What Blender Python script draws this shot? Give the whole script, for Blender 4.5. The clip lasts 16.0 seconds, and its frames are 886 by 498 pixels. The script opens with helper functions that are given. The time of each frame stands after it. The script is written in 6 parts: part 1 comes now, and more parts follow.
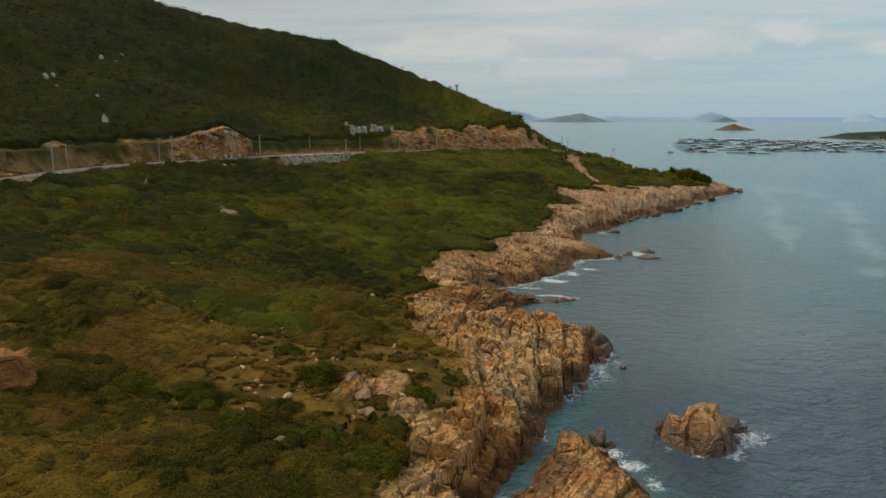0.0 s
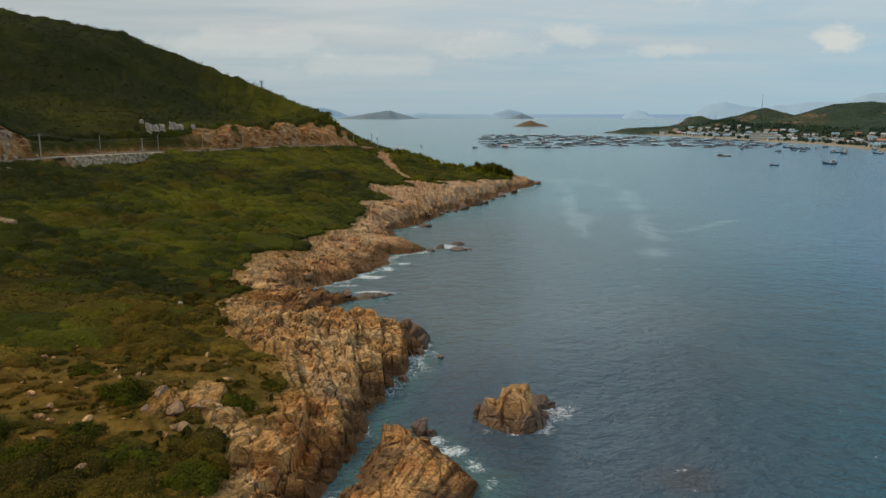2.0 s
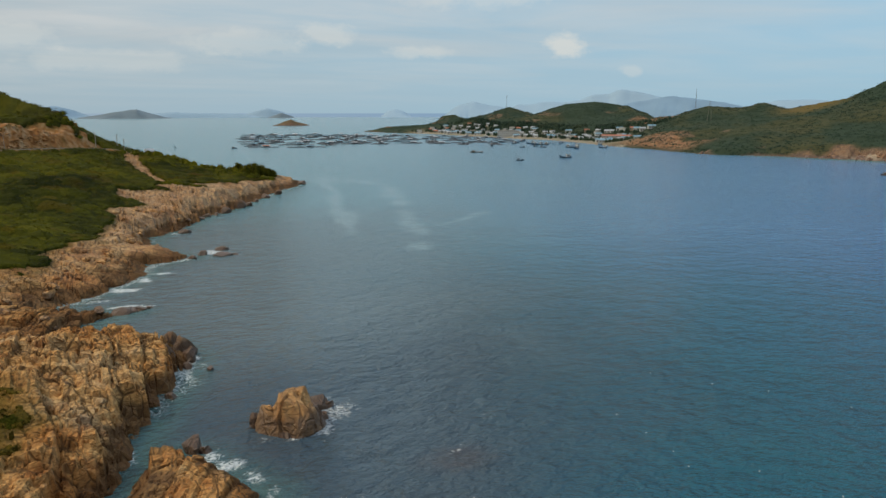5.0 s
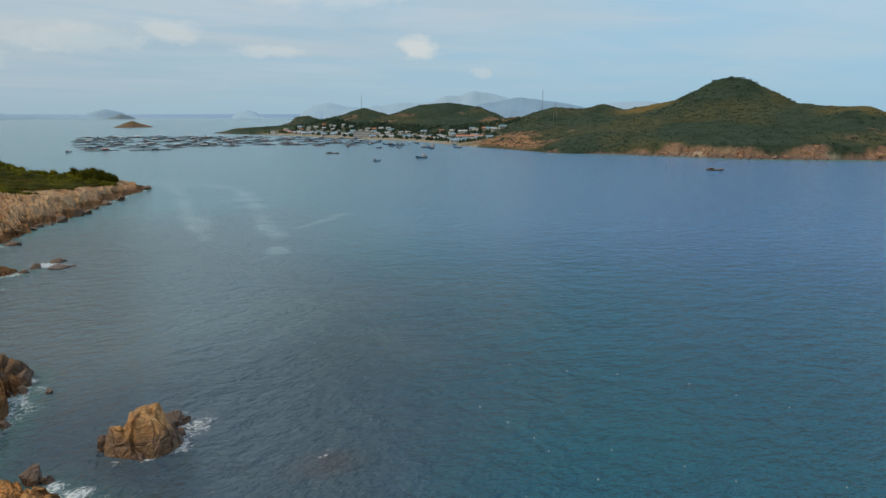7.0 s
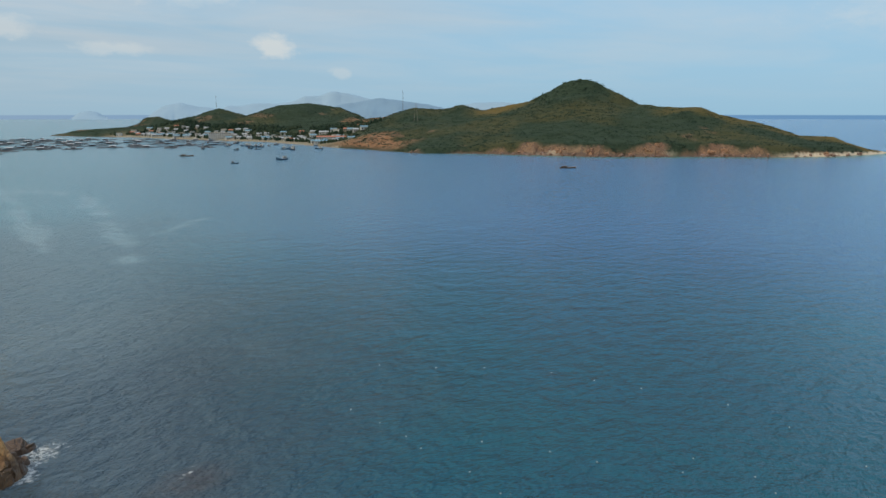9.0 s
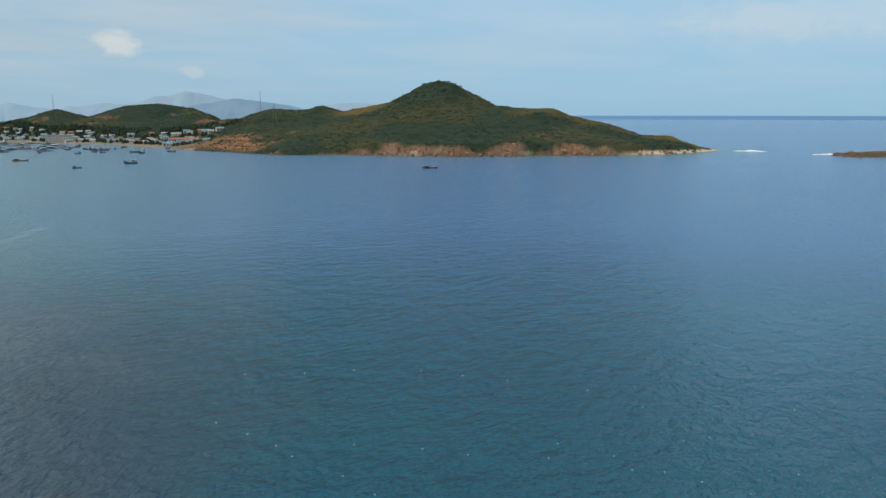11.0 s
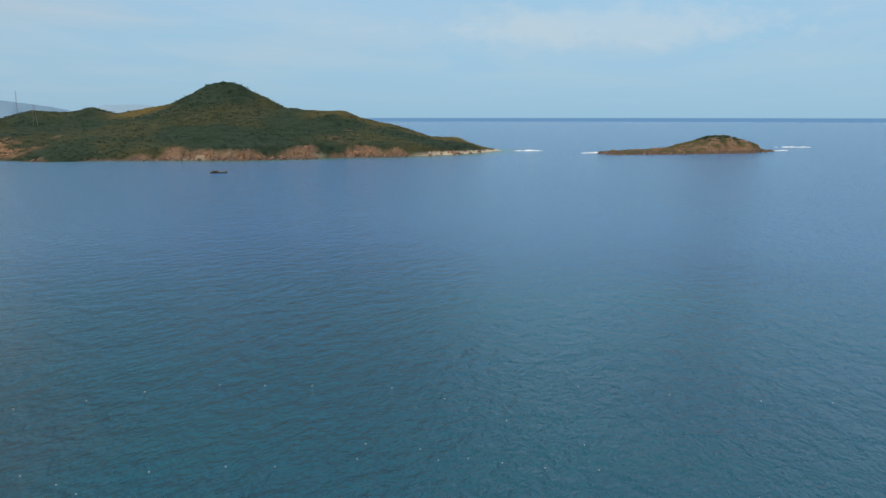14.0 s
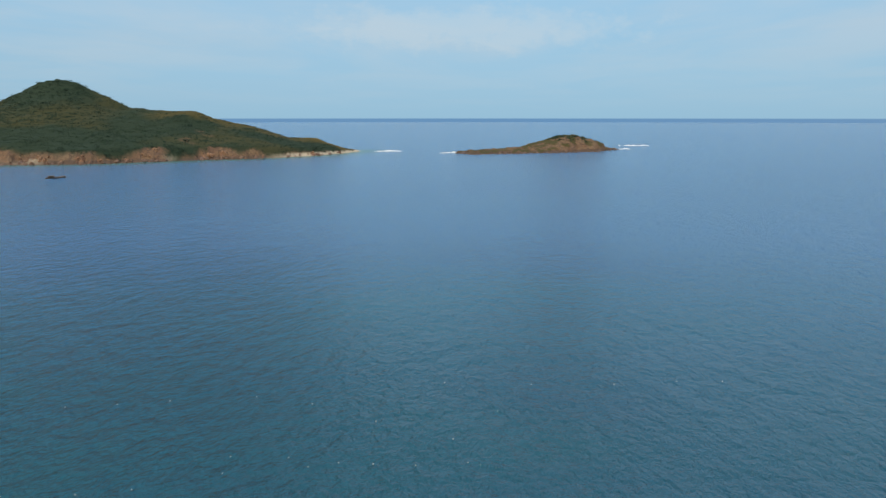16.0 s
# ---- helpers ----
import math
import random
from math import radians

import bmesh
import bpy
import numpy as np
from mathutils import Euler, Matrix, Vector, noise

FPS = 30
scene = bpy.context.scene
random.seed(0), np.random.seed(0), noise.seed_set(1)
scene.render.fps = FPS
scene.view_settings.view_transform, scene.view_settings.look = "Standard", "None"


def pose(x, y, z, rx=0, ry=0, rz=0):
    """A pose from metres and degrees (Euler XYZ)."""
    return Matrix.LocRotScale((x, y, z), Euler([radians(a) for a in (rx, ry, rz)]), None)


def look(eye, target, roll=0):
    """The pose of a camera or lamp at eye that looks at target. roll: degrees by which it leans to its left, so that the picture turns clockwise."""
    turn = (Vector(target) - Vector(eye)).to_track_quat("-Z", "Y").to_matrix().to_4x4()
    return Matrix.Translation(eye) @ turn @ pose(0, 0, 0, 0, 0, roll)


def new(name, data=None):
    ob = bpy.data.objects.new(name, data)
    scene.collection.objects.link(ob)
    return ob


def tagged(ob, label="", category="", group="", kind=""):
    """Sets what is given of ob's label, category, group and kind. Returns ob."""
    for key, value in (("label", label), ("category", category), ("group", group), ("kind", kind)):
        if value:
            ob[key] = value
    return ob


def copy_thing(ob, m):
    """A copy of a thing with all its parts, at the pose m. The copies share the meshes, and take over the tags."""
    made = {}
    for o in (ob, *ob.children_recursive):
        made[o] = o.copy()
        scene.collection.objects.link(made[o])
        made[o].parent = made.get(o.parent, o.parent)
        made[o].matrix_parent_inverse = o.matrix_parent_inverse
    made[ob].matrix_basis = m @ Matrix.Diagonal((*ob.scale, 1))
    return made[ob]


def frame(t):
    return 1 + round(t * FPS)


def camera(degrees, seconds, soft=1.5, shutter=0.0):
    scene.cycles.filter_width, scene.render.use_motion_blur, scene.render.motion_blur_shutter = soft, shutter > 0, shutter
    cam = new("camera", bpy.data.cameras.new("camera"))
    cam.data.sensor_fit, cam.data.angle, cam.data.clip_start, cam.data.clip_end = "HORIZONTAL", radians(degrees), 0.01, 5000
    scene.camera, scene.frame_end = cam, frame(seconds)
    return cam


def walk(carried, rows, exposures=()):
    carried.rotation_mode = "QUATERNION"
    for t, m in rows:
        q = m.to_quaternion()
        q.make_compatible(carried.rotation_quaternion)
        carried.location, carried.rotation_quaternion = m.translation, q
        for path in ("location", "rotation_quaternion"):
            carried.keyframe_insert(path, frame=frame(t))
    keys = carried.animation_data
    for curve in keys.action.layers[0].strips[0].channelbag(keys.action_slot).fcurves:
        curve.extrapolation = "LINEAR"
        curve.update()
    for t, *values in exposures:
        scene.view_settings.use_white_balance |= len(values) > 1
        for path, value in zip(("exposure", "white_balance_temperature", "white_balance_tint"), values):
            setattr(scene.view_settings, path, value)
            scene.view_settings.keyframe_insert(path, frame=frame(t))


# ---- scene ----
cam = camera(62.8, 16.0)
# The drone hovers forty metres over the water and pans to its right: seconds, turn, tilt, lean
PATH = [
    (0.0, 7.16, -10.48, -0.24),
    (0.5, 3.84, -10.54, -0.32),
    (1.0, 0.07, -10.62, -0.42),
    (1.5, -3.73, -10.66, -0.52),
    (2.0, -7.25, -10.70, -0.61),
    (2.5, -10.53, -10.72, -0.66),
    (3.0, -13.58, -10.74, -0.69),
    (3.5, -16.62, -10.74, -0.66),
    (4.0, -19.67, -10.75, -0.64),
    (6.5, -34.21, -10.74, -0.58),
    (7.0, -36.95, -10.71, -0.53),
    (7.5, -39.67, -10.70, -0.49),
    (8.0, -42.36, -10.68, -0.49),
    (8.5, -45.08, -10.67, -0.47),
    (9.0, -47.89, -10.66, -0.35),
    (11.5, -61.49, -10.57, -0.18),
    (12.0, -64.26, -10.54, -0.08),
    (12.5, -67.00, -10.51, -0.01),
    (13.0, -69.70, -10.47, 0.02),
    (13.5, -72.43, -10.44, 0.04),
    (14.0, -75.20, -10.42, 0.10),
    (14.5, -77.99, -10.41, 0.14),
    (15.0, -80.76, -10.38, 0.17),
    (15.5, -83.53, -10.37, 0.21),
    (16.0, -86.30, -10.38, 0.27),
]
walk(cam, [(t, pose(0, 0, 40, 0, 0, turn) @ pose(0, 0, 0, 90 + tilt, 0, lean)) for t, turn, tilt, lean in PATH],
     exposures=[(0.0, 0.0, 6850, 10), (2.5, 0.0, 6700, 10), (6.5, 0.0, 6400, 10), (10.0, 0.0, 6200, 10), (16.0, 0.0, 6200, 10)])

# ---- world and sun ----
SUN_AZ, SUN_EL = radians(-75), radians(48)


def ramp(tree, fac, stops):
    n = tree.nodes.new("ShaderNodeValToRGB")
    while len(n.color_ramp.elements) < len(stops):
        n.color_ramp.elements.new(0.5)
    for e, (at, col) in zip(n.color_ramp.elements, stops):
        e.position = at
        e.color = (*col, 1) if len(col) == 3 else col
    tree.links.new(fac, n.inputs[0])
    return n.outputs[0]


def calc(tree, op, a, b=0.0, c=0.0, clamp=False):
    n = tree.nodes.new("ShaderNodeMath")
    n.operation, n.use_clamp = op, clamp
    for i, v in enumerate((a, b, c)):
        if isinstance(v, (int, float)):
            n.inputs[i].default_value = v
        else:
            tree.links.new(v, n.inputs[i])
    return n.outputs[0]


def mix(tree, fac, a, b, mode="MIX"):
    n = tree.nodes.new("ShaderNodeMix")
    n.data_type, n.blend_type = "RGBA", mode
    for i, v in ((0, fac), (6, a), (7, b)):
        if isinstance(v, (int, float)):
            n.inputs[i].default_value = v
        elif isinstance(v, tuple):
            n.inputs[i].default_value = (*v, 1)
        else:
            tree.links.new(v, n.inputs[i])
    return n.outputs[2]


def noise_of(tree, vector, scale, detail=4.0, rough=0.55, warp=0.0):
    n = tree.nodes.new("ShaderNodeTexNoise")
    n.inputs["Scale"].default_value, n.inputs["Detail"].default_value = scale, detail
    n.inputs["Roughness"].default_value, n.inputs["Distortion"].default_value = rough, warp
    tree.links.new(vector, n.inputs["Vector"])
    return n.outputs[0]


def mapped(tree, vector, scale=(1, 1, 1), turn=0.0, shift=(0, 0, 0)):
    n = tree.nodes.new("ShaderNodeMapping")
    n.inputs["Scale"].default_value = scale
    n.inputs["Location"].default_value = shift
    n.inputs["Rotation"].default_value = (0, 0, turn)
    tree.links.new(vector, n.inputs["Vector"])
    return n.outputs[0]


def build_world():
    world = bpy.data.worlds.new("sky")
    scene.world = world
    world.use_nodes = True
    tree = world.node_tree
    tree.nodes.clear()
    link = tree.links.new
    coord = tree.nodes.new("ShaderNodeTexCoord").outputs["Generated"]
    parts = tree.nodes.new("ShaderNodeSeparateXYZ")
    link(coord, parts.inputs[0])
    x, y, z = parts.outputs
    # clear air behind the cloud sheet
    sky = tree.nodes.new("ShaderNodeTexSky")
    sky.sky_type, sky.sun_disc = "NISHITA", False
    sky.sun_elevation, sky.sun_rotation = SUN_EL, SUN_AZ
    sky.air_density, sky.dust_density = 1.0, 2.0
    clear = mix(tree, 1.0, sky.outputs[0], (0.075, 0.075, 0.075), "MULTIPLY")
    # thin overcast: bluish and hazy at the horizon, brighter overhead
    east = calc(tree, "MULTIPLY_ADD", x, 0.62, 0.28, clamp=True)
    low = mix(tree, east, SKY_LOW_W, SKY_LOW_E)
    mid = mix(tree, east, SKY_MID_W, SKY_MID_E)
    up = calc(tree, "MULTIPLY", z, 5.0, clamp=True)
    veil = mix(tree, up, low, mid)
    top = calc(tree, "MULTIPLY_ADD", z, 4.0, -0.62, clamp=True)
    veil = mix(tree, top, veil, mix(tree, east, SKY_TOP, SKY_TOP_E))
    # cloud sheet, foreshortened towards the horizon
    flat = calc(tree, "ADD", calc(tree, "MAXIMUM", z, 0.0), 0.055)
    plane = tree.nodes.new("ShaderNodeCombineXYZ")
    link(calc(tree, "DIVIDE", x, flat), plane.inputs[0])
    link(calc(tree, "DIVIDE", y, flat), plane.inputs[1])
    sheet = noise_of(tree, mapped(tree, plane.outputs[0], (0.5, 0.75, 1), 0.5), 0.8, 6, 0.55, 0.4)
    bank = ramp(tree, sheet, [(0.40, (0, 0, 0)), (0.66, (1, 1, 1))])
    wisp = noise_of(tree, mapped(tree, coord, (2.2, 2.2, 17)), 1.6, 5, 0.5, 0.3)
    streak = ramp(tree, wisp, [(0.45, (0, 0, 0)), (0.72, (1, 1, 1))])
    cover = calc(tree, "MULTIPLY", calc(tree, "MULTIPLY_ADD", streak, 0.28, bank, clamp=True), calc(tree, "MULTIPLY", z, 9.0, clamp=True))
    cover = calc(tree, "MULTIPLY", cover, calc(tree, "MULTIPLY_ADD", east, -0.62, 0.9, clamp=True))
    thin = calc(tree, "MULTIPLY_ADD", z, -4.0, 1.9, clamp=True)
    cover = calc(tree, "MULTIPLY", cover, thin)
    col = mix(tree, cover, veil, CLOUD)
    dark = ramp(tree, noise_of(tree, mapped(tree, plane.outputs[0], (0.4, 0.6, 1), 0.2, (3, 1, 0)), 0.9, 4), [(0.42, (1, 1, 1)), (0.70, (0, 0, 0))])
    shade = calc(tree, "MULTIPLY", calc(tree, "SUBTRACT", 1.0, east), calc(tree, "MULTIPLY", z, 6.0, clamp=True))
    col = mix(tree, calc(tree, "MULTIPLY", calc(tree, "SUBTRACT", 1.0, dark), calc(tree, "MULTIPLY", calc(tree, "MULTIPLY", shade, thin), 0.55)), col, CLOUD_DARK)
    # a few fair-weather puffs
    fray = noise_of(tree, mapped(tree, coord, (1, 1, 1.8)), 22, 5, 0.62)
    for az, el, wide, tall, much in PUFFS:
        a, e = radians(az), radians(el)
        centre = Vector((math.sin(a) * math.cos(e), math.cos(a) * math.cos(e), math.sin(e)))
        right = Vector((math.cos(a), -math.sin(a), 0))
        dot = tree.nodes.new("ShaderNodeVectorMath")
        dot.operation = "DOT_PRODUCT"
        link(coord, dot.inputs[0])
        dot.inputs[1].default_value = right
        u = calc(tree, "DIVIDE", dot.outputs["Value"], radians(wide))
        v = calc(tree, "DIVIDE", calc(tree, "SUBTRACT", z, centre.z), radians(tall))
        front = tree.nodes.new("ShaderNodeVectorMath")
        front.operation = "DOT_PRODUCT"
        link(coord, front.inputs[0])
        front.inputs[1].default_value = centre
        d = calc(tree, "SQRT", calc(tree, "ADD", calc(tree, "MULTIPLY", u, u), calc(tree, "MULTIPLY", v, v)))
        d = calc(tree, "MULTIPLY_ADD", fray, -2.6, calc(tree, "ADD", d, 1.3))
        near = calc(tree, "GREATER_THAN", front.outputs["Value"], 0.8)
        soft = calc(tree, "MULTIPLY", calc(tree, "SUBTRACT", 1.15, d, clamp=True), 1.6, clamp=True)
        col = mix(tree, calc(tree, "MULTIPLY", calc(tree, "MULTIPLY", soft, near), much), col, CLOUD_LIT)
    col = mix(tree, 0.88, clear, col)
    # below the horizon the sea goes on
    below = calc(tree, "MULTIPLY_ADD", z, -900.0, -2.4, clamp=True)
    col = mix(tree, below, col, mix(tree, east, SEA_FAR_W, SEA_FAR_E))
    out = tree.nodes.new("ShaderNodeBackground")
    link(col, out.inputs[0])
    out.inputs[1].default_value = SKY_GAIN
    link(out.outputs[0], tree.nodes.new("ShaderNodeOutputWorld").inputs[0])


SKY_GAIN = 1.0
SKY_LOW_W, SKY_LOW_E = (0.40, 0.487, 0.535), (0.348, 0.584, 0.738)
SKY_MID_W, SKY_MID_E = (0.48, 0.53, 0.535), (0.355, 0.630, 0.850)
SKY_TOP_E = (0.58, 0.86, 1.18)
SKY_TOP, CLOUD, CLOUD_DARK, CLOUD_LIT = (0.80, 0.77, 0.72), (0.66, 0.67, 0.66), (0.33, 0.37, 0.39), (0.76, 0.76, 0.71)
SEA_FAR_W, SEA_FAR_E = (0.38, 0.46, 0.52), (0.12, 0.27, 0.47)
PUFFS = ((35.5, 4.9, 1.6, 0.8, 0.7), (24.5, 4.4, 2.2, 0.5, 0.38), (17.5, 5.6, 2.6, 0.9, 0.4), (40.5, 2.9, 0.9, 0.4, 0.3),
         (12.0, 5.0, 5.0, 0.8, 0.3), (30.0, 8.5, 6.0, 1.0, 0.35), (-6.0, 5.0, 6.0, 1.0, 0.3), (2.0, 3.5, 7.0, 0.8, 0.25), (88.0, 6.5, 12.0, 1.6, 0.25))
build_world()
lamp = bpy.data.lights.new("sun", "SUN")
lamp.energy, lamp.angle, lamp.color = 2.0, radians(11), (1.0, 0.87, 0.66)
sun = new("sun", lamp)
sun.matrix_world = look((0, 0, 300), Vector((0, 0, 300)) - Vector((math.sin(SUN_AZ) * math.cos(SUN_EL), math.cos(SUN_AZ) * math.cos(SUN_EL), math.sin(SUN_EL))))


# ---- helpers for shapes ----
def lattice(ix, iy, seed):
    h = (ix.astype(np.int64) * 374761393 + iy.astype(np.int64) * 668265263 + seed * 1442695041) & 0xFFFFFFFF
    h = ((h ^ (h >> 13)) * 1274126177) & 0xFFFFFFFF
    h = ((h ^ (h >> 16)) * 2246822519) & 0xFFFFFFFF
    return ((h ^ (h >> 15)) & 0xFFFFFF) / float(0xFFFFFF)


def ease(a, b, v):
    s = np.clip((v - a) / (b - a), 0, 1)
    return s * s * (3 - 2 * s)


def wave2(x, y, seed):
    """Smooth noise in -1..1 with a wavelength of 1."""
    ix, iy = np.floor(x), np.floor(y)
    fx, fy = x - ix, y - iy
    fx, fy = fx * fx * (3 - 2 * fx), fy * fy * (3 - 2 * fy)
    a, b = lattice(ix, iy, seed), lattice(ix + 1, iy, seed)
    c, d = lattice(ix, iy + 1, seed), lattice(ix + 1, iy + 1, seed)
    return 2 * ((a * (1 - fx) + b * fx) * (1 - fy) + (c * (1 - fx) + d * fx) * fy) - 1


def fbm(x, y, size, octaves, seed):
    total, amp = 0, 1.0
    for k in range(octaves):
        total = total + amp * wave2(x / size + 17.3 * k, y / size - 9.1 * k, seed + k)
        size, amp = size / 2.03, amp * 0.5
    return total


def cells(x, y, seed):
    """Blocks of size 1: the lean and lift of each point's block (three numbers in -1..1) and its way to the joint."""
    ix, iy = np.floor(x), np.floor(y)
    f1, f2 = np.full(x.shape, 9.0), np.full(x.shape, 9.0)
    bx, by = np.zeros_like(x), np.zeros_like(x)
    dx, dy = np.zeros_like(x), np.zeros_like(x)
    for i in (-1, 0, 1):
        for j in (-1, 0, 1):
            cx, cy = ix + i, iy + j
            px = cx + 0.5 + 0.42 * (2 * lattice(cx, cy, seed) - 1) - x
            py = cy + 0.5 + 0.42 * (2 * lattice(cx, cy, seed + 5) - 1) - y
            d = np.maximum(np.abs(px), np.abs(py)) * 0.6 + np.hypot(px, py) * 0.4
            near = d < f1
            f2 = np.where(near, f1, np.minimum(f2, d))
            bx, by = np.where(near, cx, bx), np.where(near, cy, by)
            dx, dy = np.where(near, px, dx), np.where(near, py, dy)
            f1 = np.where(near, d, f1)
    lift, lx, ly = (2 * lattice(bx, by, seed + k) - 1 for k in (11, 12, 13))
    return lift, lx * dx + ly * dy, f2 - f1, dx, dy


def courses(u, v, su, sv, seed):
    """Jointed rows: long joints along v every su metres, cross joints about every sv metres, shifted from row to row.
    Gives each block's lift and lean, the way to the nearest joint and the way to the block's middle, in metres."""
    u = u + su * 0.35 * wave2(u / (su * 3.1), v / (su * 5.3), seed + 1)
    v = v + sv * 0.30 * wave2(u / (sv * 2.3), v / (sv * 2.9), seed + 2)
    i = np.floor(u / su)
    fu = u / su - i
    length = sv * (0.65 + 0.9 * lattice(i, i * 0, seed + 3))
    at = v / length + 7 * lattice(i, i * 0 + 1, seed + 4)
    j = np.floor(at)
    fv = at - j
    gap = np.minimum(np.minimum(fu, 1 - fu) * su, np.minimum(fv, 1 - fv) * length)
    lift, lx, ly = (2 * lattice(i, j, seed + k) - 1 for k in (11, 12, 13))
    return lift, lx * (fu - 0.5) + ly * (fv - 0.5), gap, (0.5 - fu) * su, (0.5 - fv) * length


def line_way(x, y, line):
    """Distance to a polyline, its height round the nearest place, and the side (positive: left of its run)."""
    best, side = np.full(x.shape, 1e9), np.zeros_like(x)
    total, weight = np.zeros_like(x), np.zeros_like(x)
    for p, q in zip(line, line[1:]):
        ex, ey = q[0] - p[0], q[1] - p[1]
        s = np.clip(((x - p[0]) * ex + (y - p[1]) * ey) / (ex * ex + ey * ey), 0, 1)
        d = np.hypot(x - p[0] - s * ex, y - p[1] - s * ey)
        near = d < best
        best = np.where(near, d, best)
        if len(p) > 2:
            w = math.hypot(ex, ey) / (d + 1.5) ** 4
            total, weight = total + w * (p[2] + s * (q[2] - p[2])), weight + w
        side = np.where(near, ex * (y - p[1]) - ey * (x - p[0]), side)
    return best, total / np.maximum(weight, 1e-30), side


def shore_way(x, y, loop):
    """Distance to a closed shore, positive on land."""
    ring = list(loop) + [loop[0]]
    inside = np.zeros(x.shape, bool)
    for p, q in zip(ring, ring[1:]):
        if p[1] != q[1]:
            crosses = ((p[1] > y) != (q[1] > y)) & (x < p[0] + (y - p[1]) * (q[0] - p[0]) / (q[1] - p[1]))
            inside ^= crosses
    return np.where(inside, 1, -1) * line_way(x, y, ring)[0]


def sheet_mesh(name, verts, faces, fields=None, smooth=True):
    me = bpy.data.meshes.new(name)
    n, m, k = len(verts), len(faces), faces.shape[1]
    me.vertices.add(n)
    me.vertices.foreach_set("co", np.ascontiguousarray(verts, np.float32).ravel())
    me.loops.add(m * k)
    me.loops.foreach_set("vertex_index", np.ascontiguousarray(faces, np.int32).ravel())
    me.polygons.add(m)
    me.polygons.foreach_set("loop_start", np.arange(0, m * k, k, dtype=np.int32))
    me.polygons.foreach_set("use_smooth", np.full(m, smooth))
    for key, values in (fields or {}).items():
        me.attributes.new(key, "FLOAT", "POINT").data.foreach_set("value", np.ascontiguousarray(values, np.float32).ravel())
    me.update()
    return me


def grid_faces(nx, ny):
    i = np.arange(nx - 1)[None, :] + nx * np.arange(ny - 1)[:, None]
    i = i.ravel()
    return np.stack([i, i + 1, i + nx + 1, i + nx], 1)


def stepped(spans, lo, hi, grow=1.06):
    """Grid lines: an even fine stretch (from, to, step), growing steps outwards to lo and hi."""
    a, b, s = spans
    mid = list(np.arange(a, b + s / 2, s))
    up, step = [], s
    at = mid[-1]
    while at < hi:
        step *= grow
        at += step
        up.append(min(at, hi))
    down, step, at = [], s, mid[0]
    while at > lo:
        step *= grow
        at -= step
        down.append(max(at, lo))
    return np.array(down[::-1] + mid + up)


def part(name, data, material, parent=None, label=""):
    """One mesh object, from a bmesh or a mesh, under a thing or a part."""
    if isinstance(data, bmesh.types.BMesh):
        me = bpy.data.meshes.new(name)
        data.to_mesh(me)
        data.free()
    else:
        me = data
    if material and not me.materials:
        me.materials.append(material)
    ob = new(name, me)
    if parent:
        ob.parent = parent
    return tagged(ob, label)


def boxes(*items):
    """A bmesh of boxes: (cx, cy, cz, sx, sy, sz) or with a turn about z in degrees."""
    bm = bmesh.new()
    for it in items:
        m = pose(*it[:3], 0, 0, it[6] if len(it) > 6 else 0) @ Matrix.Diagonal((*it[3:6], 1))
        bmesh.ops.create_cube(bm, size=1, matrix=m)
    return bm


def tube(bm, a, b, ra, rb, sides=8):
    a, b = Vector(a), Vector(b)
    turn = (b - a).to_track_quat("Z", "Y").to_matrix().to_4x4()
    m = Matrix.Translation((a + b) / 2) @ turn
    bmesh.ops.create_cone(bm, cap_ends=True, segments=sides, radius1=ra, radius2=rb, depth=(b - a).length, matrix=m)
    return bm


# ---- materials ----
def material(name):
    m = bpy.data.materials.new(name)
    m.use_nodes = True
    t = m.node_tree
    t.nodes.clear()
    b = t.nodes.new("ShaderNodeBsdfPrincipled")
    t.links.new(b.outputs[0], t.nodes.new("ShaderNodeOutputMaterial").inputs[0])
    return m, t, b


def place(t):
    return t.nodes.new("ShaderNodeNewGeometry").outputs["Position"]


def field(t, name):
    n = t.nodes.new("ShaderNodeAttribute")
    n.attribute_name = name
    return n.outputs["Fac"]


def bumped(t, b, height, strength, distance):
    n = t.nodes.new("ShaderNodeBump")
    n.inputs["Strength"].default_value, n.inputs["Distance"].default_value = strength, distance
    t.links.new(height, n.inputs["Height"])
    t.links.new(n.outputs[0], b.inputs["Normal"])


